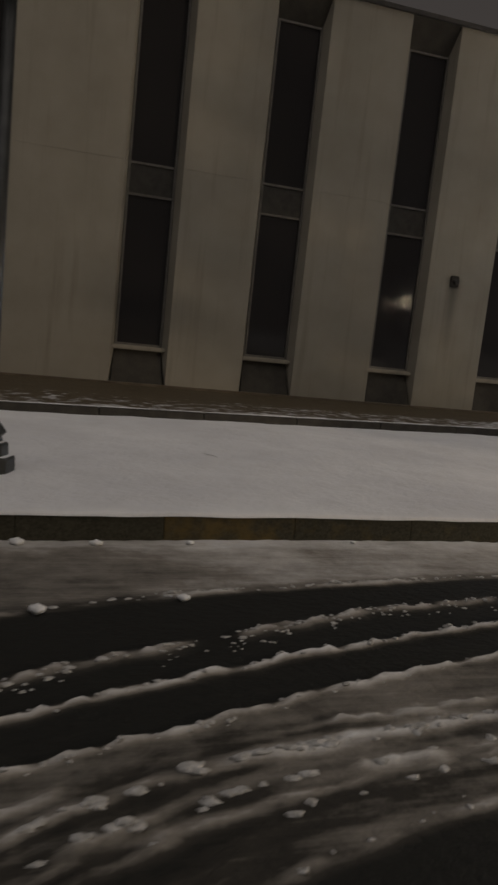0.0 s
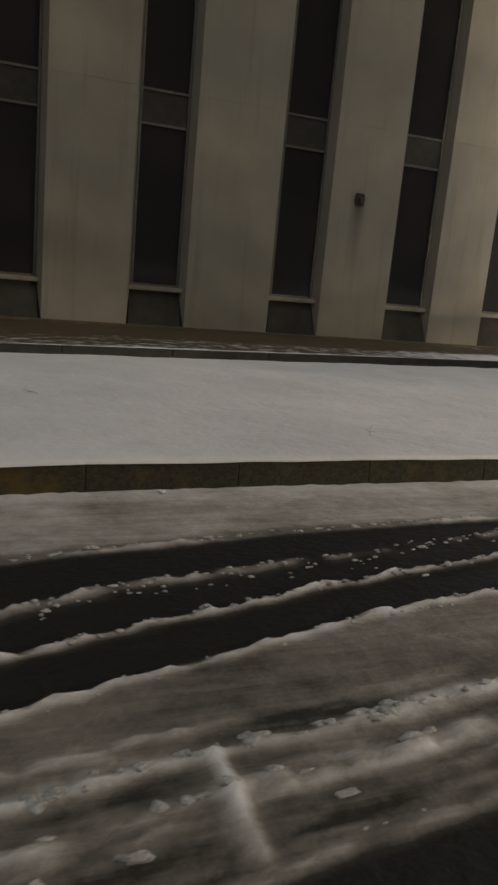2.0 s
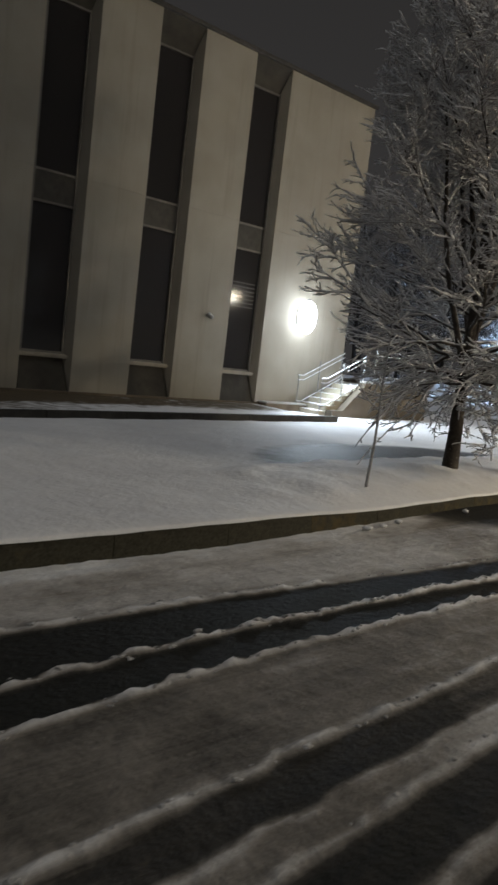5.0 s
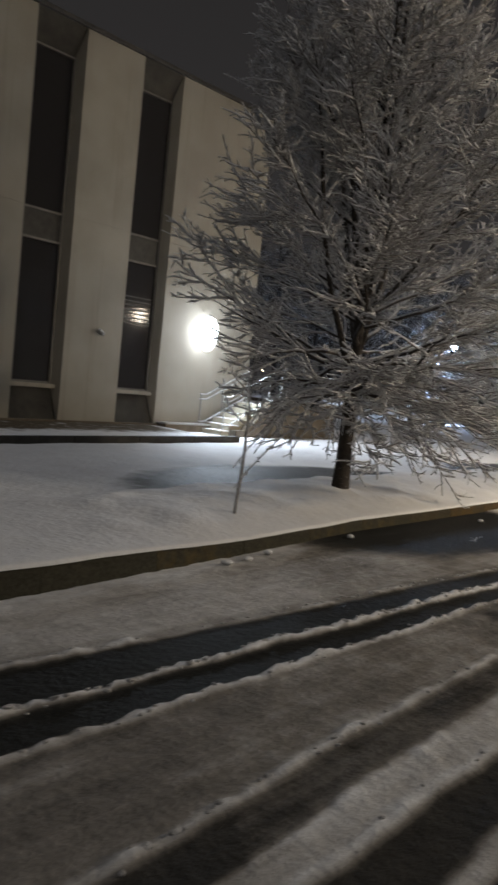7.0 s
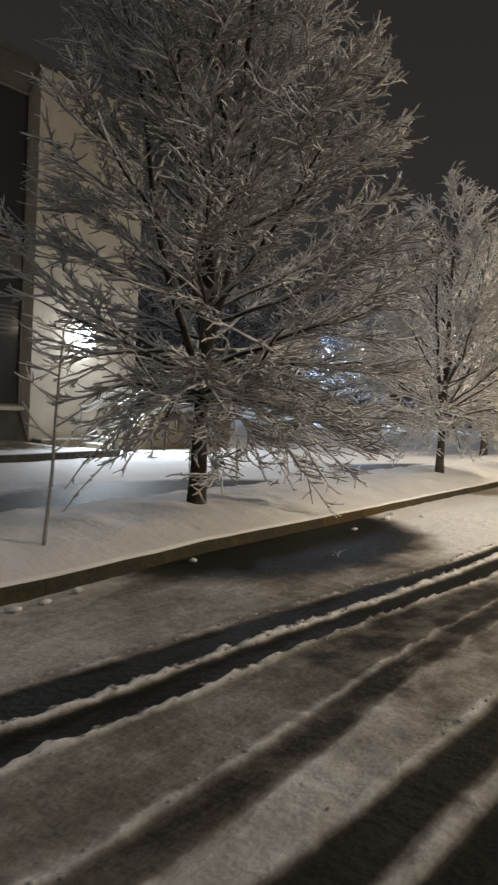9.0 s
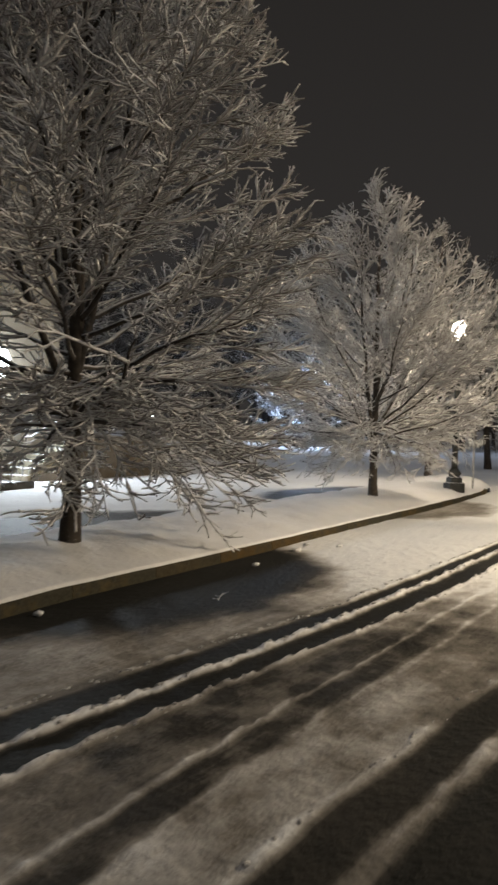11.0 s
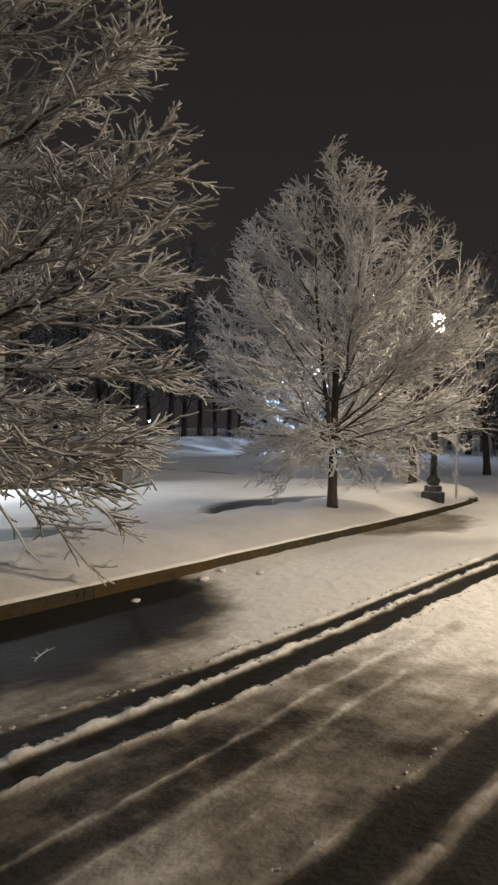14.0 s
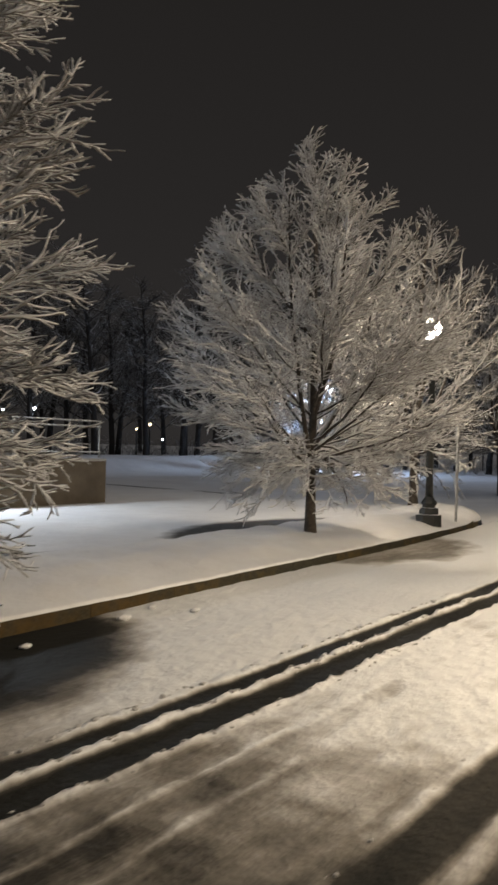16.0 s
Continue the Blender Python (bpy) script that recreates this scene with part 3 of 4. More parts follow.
def hall():
    b = tagged(empty("concrete_hall", (0, FRONT, -0.4)), "two-storey precast concrete hall with tall dark slit windows", "building")
    off = Vector((0, FRONT, -0.4))

    def add(name, bm, mat, parent=b, label="", smooth=False):
        if parent is b:
            bmesh.ops.translate(bm, verts=bm.verts, vec=-off)
        return part(name, bm, mat, parent, label, smooth)

    edges = [-9.0] + [e for w in WINS for e in (w - SPLAY, w + GW + SPLAY)] + [22.2]
    # piers between the windows: two stacked panels each, with a joint
    for k in range(0, len(edges), 2):
        x0, x1 = edges[k], edges[k + 1]
        for z0, z1 in ((0.02, 4.898), (4.90, ROOF)):
            add("pier_panel", box(x0, x1, FRONT, FRONT + 0.9, z0, z1, 0.004), M_CONC)
    for w in WINS:
        a, c = w, w + GW
        p, q = w - SPLAY, w + GW + SPLAY
        for name, pts, mat in (
                ("reveal", [(p, FRONT + 0.02, 0.02), (a, BACK, GZ0), (a, BACK, GZ1), (p, FRONT + 0.02, ROOF)], M_CONC),
                ("reveal", [(q, FRONT + 0.02, 0.02), (q, FRONT + 0.02, ROOF), (c, BACK, GZ1), (c, BACK, GZ0)], M_CONC),
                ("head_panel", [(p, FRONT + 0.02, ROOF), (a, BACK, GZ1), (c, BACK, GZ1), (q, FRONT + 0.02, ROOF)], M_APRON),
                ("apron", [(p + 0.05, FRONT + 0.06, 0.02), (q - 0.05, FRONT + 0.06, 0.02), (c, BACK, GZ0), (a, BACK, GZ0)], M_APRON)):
            bm = bmesh.new()
            f = poly(bm, pts)
            r = bmesh.ops.extrude_face_region(bm, geom=[f])
            bmesh.ops.translate(bm, verts=[v for v in r["geom"] if isinstance(v, bmesh.types.BMVert)], vec=(0, 0.12, 0))
            add(name, bm, mat)
        win = under(empty("window"), b)
        win.location = Vector((w, BACK, GZ0)) - off
        H, s0, s1 = GZ1 - GZ0, SP0 - GZ0, SP1 - GZ0
        fr = box(0.0, 0.05, -0.05, 0.04, 0, H)
        box(GW - 0.05, GW, -0.05, 0.04, 0, H, bm=fr)
        for z0, z1 in ((0, 0.05), (s0 - 0.05, s0), (s1, s1 + 0.05), (H - 0.05, H)):
            box(0.05, GW - 0.05, -0.045, 0.04, z0, z1, bm=fr)
        part("frame", fr, M_FRAME, win, "weathered aluminium frame")
        part("spandrel", box(0.05, GW - 0.05, -0.02, 0.03, s0, s1, 0.01), M_SPANDREL, win)
        part("sill", box(-0.10, GW + 0.10, -0.16, 0.02, -0.10, 0.0, 0.02), M_CONC, win)
        part("pane", box(0.05, GW - 0.05, 0.0, 0.012, 0.05, s0 - 0.05), M_GLASS, win)
        part("pane", box(0.05, GW - 0.05, 0.0, 0.012, s1 + 0.05, H - 0.05), M_GLASS, win)
        if w > 17:
            for k in range(7):
                part("blind_slat", box(0.12, GW - 0.12, -0.012, -0.004, s0 - 0.95 - 0.11 * k, s0 - 0.92 - 0.11 * k), M_BLIND, win)
    # body behind the facade
    add("wall", box(-9.0, 22.2, FRONT + 0.9, FRONT + 14, -0.4, ROOF - 0.02), M_CONC)
    for x0 in np.arange(-9.0, 18.6, 2.76):
        add("plinth_stone", box(x0 + 0.004, x0 + 2.756, FRONT - 0.10, FRONT + 0.4, -0.5, 0.035, 0.015), M_STONE)
    add("ledge", box(18.68, 20.6, FRONT - 0.45, FRONT + 0.4, -0.5, 0.06, 0.02), M_STONE)
    add("snow_on_ledge", box(18.70, 20.58, FRONT - 0.43, FRONT - 0.01, 0.062, 0.10, 0.015), M_CLOD)
    add("roof_coping", box(-9.1, 22.28, FRONT - 0.07, FRONT + 14.1, ROOF, ROOF + 0.10, 0.01), M_COPING)
    for x, z in ((10.32, 3.27), (-0.95, 3.2)):
        sp = add("water_spout", box(x - 0.12, x + 0.12, FRONT - 0.05, FRONT + 0.02, z - 0.14, z + 0.14, 0.02), M_APRON)
        bm = tube(bmesh.new(), (x, FRONT - 0.16, z - 0.02), (x, FRONT, z), 0.06, 0.06, 12)
        add("pipe", bm, M_COPING)
    return b


hall()


def wall_camera(x, z):
    c = tagged(empty("security_camera", (x, FRONT, z)), "small grey security camera on the concrete pier", "camera")
    part("bracket", box(-0.03, 0.03, -0.10, 0, -0.02, 0.02, 0.008), M_STEEL, c)
    bm = tube(bmesh.new(), (0.04, -0.20, -0.05), (-0.01, -0.08, 0.02), 0.06, 0.07, 12)
    part("housing", bm, M_STEEL, c, "", True)


wall_camera(16.55, 2.28)


def wall_lamp(x, z):
    c = tagged(empty("wall_lamp", (x, FRONT, z)), "glaring white oval wall lamp beside the stairs", "wall lamp")
    part("backplate", box(-0.14, 0.14, -0.08, 0, -0.24, 0.30, 0.02), M_STEEL, c)
    bm = lathe([(0.02, -0.50), (0.16, -0.43), (0.25, -0.25), (0.285, 0.0), (0.26, 0.22), (0.18, 0.40), (0.05, 0.47)], 20)
    bmesh.ops.translate(bm, verts=bm.verts, vec=(0, -0.30, 0))
    o = part("lens", bm, M_WALLGLOW, c, "bright frosted lens", True)
    o.visible_shadow = False
    bm = lathe([(0.05, 0.472), (0.08, 0.485), (0.05, 0.51), (0.02, 0.52)], 16)
    bmesh.ops.translate(bm, verts=bm.verts, vec=(0, -0.30, 0))
    part("cap", bm, M_IRON, c)


wall_lamp(20.05, 2.66)


def terrace():
    t = tagged(empty("entrance_terrace", (20.2, 15.7, -0.2)), "tan walled entrance terrace with snowy stone steps", "terrace")
    off = Vector((20.2, 15.7, -0.2))
    top, n, x0, tread = 0.80, 6, 20.05, 0.32

    def add(name, bm, mat, label=""):
        bmesh.ops.translate(bm, verts=bm.verts, vec=-off)
        return part(name, bm, mat, t, label)

    rise = (top + 0.16) / n
    for k in range(n):
        z1 = -0.16 + rise * (k + 1)
        add("step", box(x0 + tread * k, x0 + tread * n + 0.4, 15.99, 17.08, z1 - rise + (0.004 if k else -0.2), z1, 0.012), M_STEP)
    # cheek wall, stepping up with the flight
    bm = bmesh.new()
    xe = x0 + tread * n
    prof = [(x0 + 0.30, -0.4), (x0 + 0.30, 0.05), (x0 + 0.75, 0.05), (xe - 0.3, top + 0.02), (xe - 0.3, top + 0.12), (24.9, top + 0.12), (24.9, -0.4)]
    f = bm.faces.new([bm.verts.new((x, 15.72, z)) for x, z in prof])
    r = bmesh.ops.extrude_face_region(bm, geom=[f])
    bmesh.ops.translate(bm, verts=[v for v in r["geom"] if isinstance(v, bmesh.types.BMVert)], vec=(0, 0.26, 0))
    add("cheek_wall", bm, M_TERR)
    add("side_wall", box(24.64, 24.9, 15.985, 24.0, -0.4, top + 0.118), M_TERR)
    add("deck", box(xe + 0.402, 24.636, 15.985, 24.0, -0.4, top), M_STEP)
    add("snow_cap", box(xe - 0.28, 24.92, 15.70, 16.0, top + 0.122, top + 0.175, 0.02), M_CLOD)
    return top, x0, xe


TOP, SX0, SX1 = terrace()


def handrail(pts, y, posts, label):
    h = tagged(empty("handrail", (pts[0][0], y, pts[0][1])), label, "handrail", "stair rails")
    o = Vector((pts[0][0], y, pts[0][1]))
    for dz in (0.0, -0.14, -0.78):
        bm = bmesh.new()
        for (xa, za), (xb, zb) in zip(pts, pts[1:]):
            tube(bm, Vector((xa, y, za + dz)) - o, Vector((xb, y, zb + dz)) - o, 0.019)
        part("rail", bm, M_RAIL, h)
    for x, z0, z1 in posts:
        part("post", tube(bmesh.new(), Vector((x, y, z0)) - o, Vector((x, y, z1)) - o, 0.019), M_RAIL, h)


slope = (TOP + 0.16) / (SX1 - SX0)
for yy in (16.06, 17.02):
    za = -0.16 + slope * 0.3 + 0.95
    handrail([(SX0 + 0.05, za), (SX0 + 0.3, za), (SX1 + 0.1, TOP + 0.95)], yy,
             [(SX0 + 0.1, -0.1, za), ((SX0 + SX1) / 2, 0.45, za + slope * 1.0), (SX1, TOP, TOP + 0.94)], "snow-topped steel handrail along the stone steps")
handrail([(SX1 + 0.2, TOP + 1.12), (24.8, TOP + 1.12)], 15.84, [(SX1 + 0.25, TOP + 0.2, TOP + 1.12), (23.8, TOP + 0.2, TOP + 1.12), (24.75, TOP + 0.2, TOP + 1.12)],
         "snow-topped steel rail on the terrace wall")

# low edging of the planting bed
bed = tagged(empty("bed_edging"), "low dark stone edging of the planting bed", "edging", "", "structure")
for x0 in np.arange(-9.6, 18.0, 1.8):
    o = part("edge_stone", box(0.004, 1.81, 0.0, 0.14, -0.35, 0.02, 0.012), M_EDGE, bed)
    o.matrix_basis = Matrix.Translation((x0, float(bed_y(x0)), 0)) @ Matrix.Rotation(math.atan(0.125), 4, "Z")


# ---------------------------------------------------------------- street lamps and sign post
def street_lamp(x, y, z, lit, label, taller=0.0):
    s = tagged(empty("street_lamp", (x, y, z)), label, "street lamp", "street lamps")
    part("base", lathe([(0.265, -0.1), (0.265, 0.13), (0.25, 0.155), (0.20, 0.16), (0.195, 0.26), (0.18, 0.285), (0.145, 0.29), (0.13, 0.33), (0.17, 0.37), (0.16, 0.40), (0.10, 0.48), (0.075, 0.51)], 8), M_IRON, s, "stepped cast iron base")
    part("pole", lathe([(0.075, 0.50), (0.068, 1.6), (0.055, 3.35 + taller)], 16), M_IRON, s, "", True)
    up = lambda prof: [(r, h + taller) for r, h in prof]
    part("collar", lathe(up([(0.06, 3.33), (0.10, 3.36), (0.10, 3.41), (0.06, 3.44), (0.14, 3.52), (0.15, 3.56), (0.05, 3.57)]), 16), M_IRON, s)
    g = part("globe", lathe(up([(0.10, 3.572), (0.145, 3.64), (0.165, 3.76), (0.155, 3.88), (0.12, 3.98), (0.09, 4.02)]), 18), M_GLOBE if lit else M_GLOBE_OFF, s, "glowing warm globe" if lit else "unlit globe", True)
    g.visible_shadow = not lit
    part("finial", lathe(up([(0.15, 4.022), (0.16, 4.05), (0.06, 4.11), (0.025, 4.16), (0.03, 4.20), (0.005, 4.26)]), 14), M_IRON, s)
    return s


street_lamp(LAMP[0], LAMP[1], -0.02, True, "black post street lamp with a lit warm globe")
street_lamp(*NEAR_LAMP, -0.06, True, "black post street lamp with a lit warm globe")
street_lamp(-0.30, 7.35, -0.06, False, "tall black post street lamp standing unlit on the snow", 0.9)

sp = tagged(empty("sign_post", (27.25, 7.40, -0.05)), "bare steel sign post with snow stuck to it", "post")
part("channel", box(-0.03, 0.03, -0.02, 0.02, -0.2, 1.75, 0.006), M_STEEL, sp)
part("upper_tube", lathe([(0.035, 1.70), (0.045, 1.72), (0.045, 2.15), (0.02, 2.17)], 10), M_STEEL, sp)
part("snow_tip", lathe([(0.05, 2.14), (0.06, 2.18), (0.04, 2.24), (0.01, 2.26)], 10), M_CLOD, sp)
part("clamp", box(-0.07, 0.05, -0.04, 0.04, 1.68, 1.73, 0.008), M_STEEL, sp)
part("bolt", box(-0.08, -0.02, -0.03, 0.03, 1.38, 1.43, 0.008), M_STEEL, sp)


# ---------------------------------------------------------------- trees
class Twigs:
    """Collects tapered, bent tubes."""

    def __init__(self):
        self.v, self.f, self.n = [], [], 0

    def add(self, pts, radii, seg):
        pts = np.asarray(pts)
        tan = np.gradient(pts, axis=0)
        tan /= np.linalg.norm(tan, axis=1)[:, None] + 1e-9
        ref = np.array([0, 0, 1.0]) if abs(tan[0][2]) < 0.9 else np.array([1.0, 0, 0])
        u = np.cross(tan, ref)
        u /= np.linalg.norm(u, axis=1)[:, None] + 1e-9
        w = np.cross(tan, u)
        a = np.arange(seg) * 2 * np.pi / seg
        ring = pts[:, None, :] + np.asarray(radii)[:, None, None] * (np.cos(a)[None, :, None] * u[:, None, :] + np.sin(a)[None, :, None] * w[:, None, :])
        m = len(pts)
        idx = self.n + np.arange(m * seg).reshape(m, seg)
        nxt = np.roll(idx, -1, 1)
        self.f.append(np.stack([idx[:-1], nxt[:-1], nxt[1:], idx[1:]], -1).reshape(-1, 4))
        self.v.append(ring.reshape(-1, 3))
        self.n += m * seg

    def mesh(self, name, mat):
        return mesh_of(name, np.concatenate(self.v), np.concatenate(self.f), mat, True)


def path_of(rng, start, direction, length, steps, wander, lift):
    """A wandering line that bends upwards by lift."""
    p, d = np.array(start, float), np.array(direction, float)
    out = [p.copy()]
    for k in range(steps):
        d = d + rng.normal(0, wander, 3) + np.array([0, 0, lift / steps])
        d /= np.linalg.norm(d)
        p = p + d * length / steps
        out.append(p.copy())
    return np.array(out)


def along(line, t):
    s = t * (len(line) - 1)
    i = min(int(s), len(line) - 2)
    d = line[i + 1] - line[i]
    return line[i] + d * (s - i), d / (np.linalg.norm(d) + 1e-9)


def side_way(rng, d, spread):
    """A direction leaving d sideways, mostly in the flat."""
    return side_ways(rng, np.asarray(d)[None], np.array([spread]))[0]


def unit(v):
    return v / (np.linalg.norm(v, axis=-1, keepdims=True) + 1e-9)


def side_ways(rng, d, spread):
    """Directions leaving d sideways all round it, rather more in the flat."""
    flat = unit(np.cross(d, [0.03, 0.01, 1.0]))
    up = np.cross(flat, d)
    a = rng.uniform(0, 2 * np.pi, len(d))
    off = flat * np.cos(a)[:, None] + up * (0.75 * np.sin(a))[:, None]
    out = unit(d + off * np.asarray(spread)[:, None])
    out[:, 2] *= 0.62
    return unit(out)


def paths_of(rng, start, direction, length, steps, wander, lift):
    p, d, out = start.copy(), unit(direction), [start.copy()]
    for k in range(steps):
        d = d + rng.normal(0, wander, d.shape)
        d[:, 2] += lift / steps
        d = unit(d)
        p = p + d * (length / steps)[:, None]
        out.append(p.copy())
    return np.stack(out, 1)


def points_along(lines, t):
    m = lines.shape[1] - 1
    s = np.clip(t, 0, 0.999) * m
    i = s.astype(int)
    r = np.arange(len(lines))
    a, b = lines[r, i], lines[r, i + 1]
    return a + (b - a) * (s - i)[:, None], unit(b - a)


def bundle(twigs, lines, radii, seg):
    """Adds many tubes of equal make at once."""
    n, m, _ = lines.shape
    tan = unit(np.gradient(lines, axis=1))
    u = unit(np.cross(tan, [0.05, 0.02, 1.0]))
    w = np.cross(tan, u)
    a = np.arange(seg) * 2 * np.pi / seg
    ring = lines[:, :, None, :] + radii[:, :, None, None] * (np.cos(a)[:, None] * u[:, :, None, :] + np.sin(a)[:, None] * w[:, :, None, :])
    idx = twigs.n + np.arange(n * m * seg).reshape(n, m, seg)
    nxt = np.roll(idx, -1, 2)
    twigs.f.append(np.stack([idx[:, :-1], nxt[:, :-1], nxt[:, 1:], idx[:, 1:]], -1).reshape(-1, 4))
    twigs.v.append(ring.reshape(-1, 3))
    twigs.n += n * m * seg


ROUND = ([0, 0.07, 0.16, 0.26, 0.37, 0.50, 0.67, 0.85, 1.0], [0.66, 0.82, 0.94, 1.0, 1.0, 0.85, 0.62, 0.34, 0.06])
DOME = ([0, 0.08, 0.20, 0.33, 0.45, 0.62, 0.76, 0.91, 1.0], [0.36, 0.54, 0.76, 0.94, 1.02, 0.89, 0.63, 0.26, 0.03])


def bow(p, e, mid, rng, shake, steps=10):
    """A limb from p to e that bows through mid, a little uneven."""
    k = np.linspace(0, 1, steps)[:, None]
    line = p * (1 - k) ** 2 + mid * 2 * k * (1 - k) + e * k ** 2
    line[1:] += np.cumsum(rng.normal(0, shake, (steps - 1, 3)), 0)
    return line


def street_tree(name, x, y, z, height, reach, seed, branches, per_metre, fine_per_metre, label, clear=0.75, thick=0.13, shape=ROUND, fine=1.0, leaders=7, sprays=10, twig=None, group="street trees", thin=None):
    twig = twig or M_TWIG
    rng = np.random.RandomState(seed)
    tree = tagged(empty(name, (x, y, z)), label, "tree", group)
    trunk = path_of(rng, (0, 0, -0.15), (0.01, 0.01, 1), height * 0.95, 14, 0.025, 0.1)
    tk = Twigs()
    tk.add(trunk, np.linspace(1, 0.10, 15) ** 0.9 * thick * np.r_[1.35, 1.08, np.ones(13)], 12)
    under(new("trunk", tk.mesh("trunk", M_TRUNK)), tree)

    def env(zz, az):
        """Reach of the crown at a height and bearing; low down it is thinner towards the bearing thin."""
        r = reach * np.interp(zz / height, *shape)
        return r if thin is None else r * (1 - 0.58 * np.clip(1 - zz / (0.32 * height), 0, 1) * np.clip(np.cos(az - thin), 0, 1))

    limbs, rise_of = [], []

    def limb(line, r0, r1, seg=7):
        t = Twigs()
        t.add(line, np.linspace(1, 0, len(line)) ** 0.8 * (r0 - r1) + r1, seg)
        under(new("limb", t.mesh("limb", M_BARK)), tree)

    # limbs that climb away from the trunk, flatter low down, steep near the top
    for k in range(branches):
        t = (k + 0.5) / branches
        ze = height * (0.055 + 0.925 * t)
        az = k * 2.39996 + rng.normal(0, 0.3)
        r = float(env(ze, az)) * rng.uniform(0.78, 0.97)
        rise = r * (0.12 + 1.15 * t) * rng.uniform(0.8, 1.25)
        z0 = max(clear * rng.uniform(0.92, 1.35), ze - rise)
        p, _ = along(trunk, min((z0 + 0.15) / (height * 0.95), 0.965))
        out = np.array([math.cos(az), math.sin(az), 0])
        e = out * r + np.array([0, 0, ze])
        up = ze - p[2]
        mid = p + out * r * 0.55 + np.array([0, 0, up * (0.42 if up > 0 else 0.15)])
        line = bow(p, e, mid, rng, 0.012 * r)
        limb(line, thick * (0.16 + 0.20 * (1 - t)) * rng.uniform(0.8, 1.25), 0.008)
        limbs.append(line), rise_of.append(t)
    # steep leaders that fork off low on the trunk
    for k in range(leaders):
        p, _ = along(trunk, 0.17 + 0.20 * k / leaders)
        az, top = k * 2.39996 + 0.7, height * rng.uniform(0.58, 0.86)
        out = np.array([math.cos(az), math.sin(az), 0])
        r = float(env(top, az)) * rng.uniform(0.45, 0.80)
        e = out * r + np.array([0, 0, top])
        line = bow(p, e, p + out * r * 0.85 + np.array([0, 0, (top - p[2]) * 0.40]), rng, 0.018)
        limb(line, thick * 0.50, 0.010, 8)
        limbs.append(line), rise_of.append(0.6)
    limbs, rise_of = np.array(limbs), np.array(rise_of)
    lens = np.linalg.norm(np.diff(limbs, axis=1), axis=2).sum(1)
    crown = Twigs()

    def inside(lines, slack):
        end = lines[:, -1]
        return np.hypot(end[:, 0], end[:, 1]) < env(end[:, 2], np.arctan2(end[:, 1], end[:, 0])) * slack + 0.04

    def shorten(lines, slack):
        for _ in range(3):
            bad = ~inside(lines, slack)
            lines[bad] = lines[bad][:, :1] + (lines[bad] - lines[bad][:, :1]) * 0.6
        return lines

    def length_of(lines):
        return np.linalg.norm(np.diff(lines, axis=1), axis=2).sum(1)

    # forks of the limbs
    own = np.repeat(np.arange(len(limbs)), np.maximum(3, (2.6 * lens).astype(int)))
    q, d = points_along(limbs[own], rng.uniform(0.18, 0.88, len(own)))
    forks = paths_of(rng, q, side_ways(rng, d, rng.uniform(0.45, 0.95, len(own))), rng.uniform(0.32, 0.62, len(own)) * np.minimum(lens[own], reach), 9, 0.06, 0.75 * rise_of[own] - 0.05)
    forks = shorten(forks, 1.0)
    bundle(crown, forks, np.linspace(0.018, 0.009, 10)[None] * rng.uniform(0.75, 1.25, (len(forks), 1)), 5)
    # thin sprays low on the trunk, drooping at their ends
    low = []
    for k in range(sprays):
        p, _ = along(trunk, (rng.uniform(0.70, 1.15) * clear + 0.15) / (height * 0.95))
        az = k * 2.39996 + 0.3 + rng.normal(0, 0.3)
        out = np.array([math.cos(az), math.sin(az), 0])
        r = reach * rng.uniform(0.40, 0.80)
        e = p + out * r + np.array([0, 0, -rng.uniform(0.22, 0.78) * clear])
        low.append(bow(p, e, p + out * r * 0.5 + np.array([0, 0, 0.16]), rng, 0.02))
    low = np.array(low)
    bundle(crown, low, np.repeat(np.linspace(0.017, 0.009, 10)[None], len(low), 0), 5)
    # side twigs, then their own twigs, lumpy with snow
    bearers = np.concatenate([limbs, forks, low])
    lb = length_of(bearers)
    droop = np.concatenate([np.zeros(len(limbs) + len(forks)), np.ones(len(low))])
    own = np.repeat(np.arange(len(bearers)), (per_metre * lb * (1 + 0.1 * droop)).astype(int) + 2)
    tt = np.where(own < len(limbs), 0.30, 0.12) + np.where(own < len(limbs), 0.70, 0.88) * rng.rand(len(own)) ** 0.85
    q, d = points_along(bearers[own], tt)
    l2 = rng.uniform(0.20, 0.58, len(own)) * (1.15 - 0.4 * tt)
    sec = paths_of(rng, q, side_ways(rng, d, rng.uniform(0.45, 1.05, len(own))), l2, 5, 0.11, 0.30 * np.clip(q[:, 2] / height, 0, 1) - 0.02)
    sec = shorten(sec, 1.02)
    if thin is not None:
        tip = sec[:, -1]
        sparse = (tip[:, 2] < 0.33 * height) & (np.cos(np.arctan2(tip[:, 1], tip[:, 0]) - thin) > 0.1) & (np.hypot(tip[:, 0], tip[:, 1]) > 0.25)
        sec = sec[~sparse | (rng.rand(len(sec)) < 0.42)]
    bundle(crown, sec, fine * np.linspace(0.0120, 0.0080, 6)[None] * rng.uniform(0.70, 1.35, (len(sec), 6)), 3)
    l2 = length_of(sec)
    o3 = np.repeat(np.arange(len(sec)), np.maximum(1, (fine_per_metre * l2).astype(int)))
    q, d = points_along(sec[o3], 0.15 + 0.85 * rng.rand(len(o3)))
    ter = paths_of(rng, q, side_ways(rng, d, rng.uniform(0.5, 1.1, len(o3))), rng.uniform(0.06, 0.20, len(o3)), 3, 0.16, 0.06)
    ter = ter[inside(ter, 1.06)]
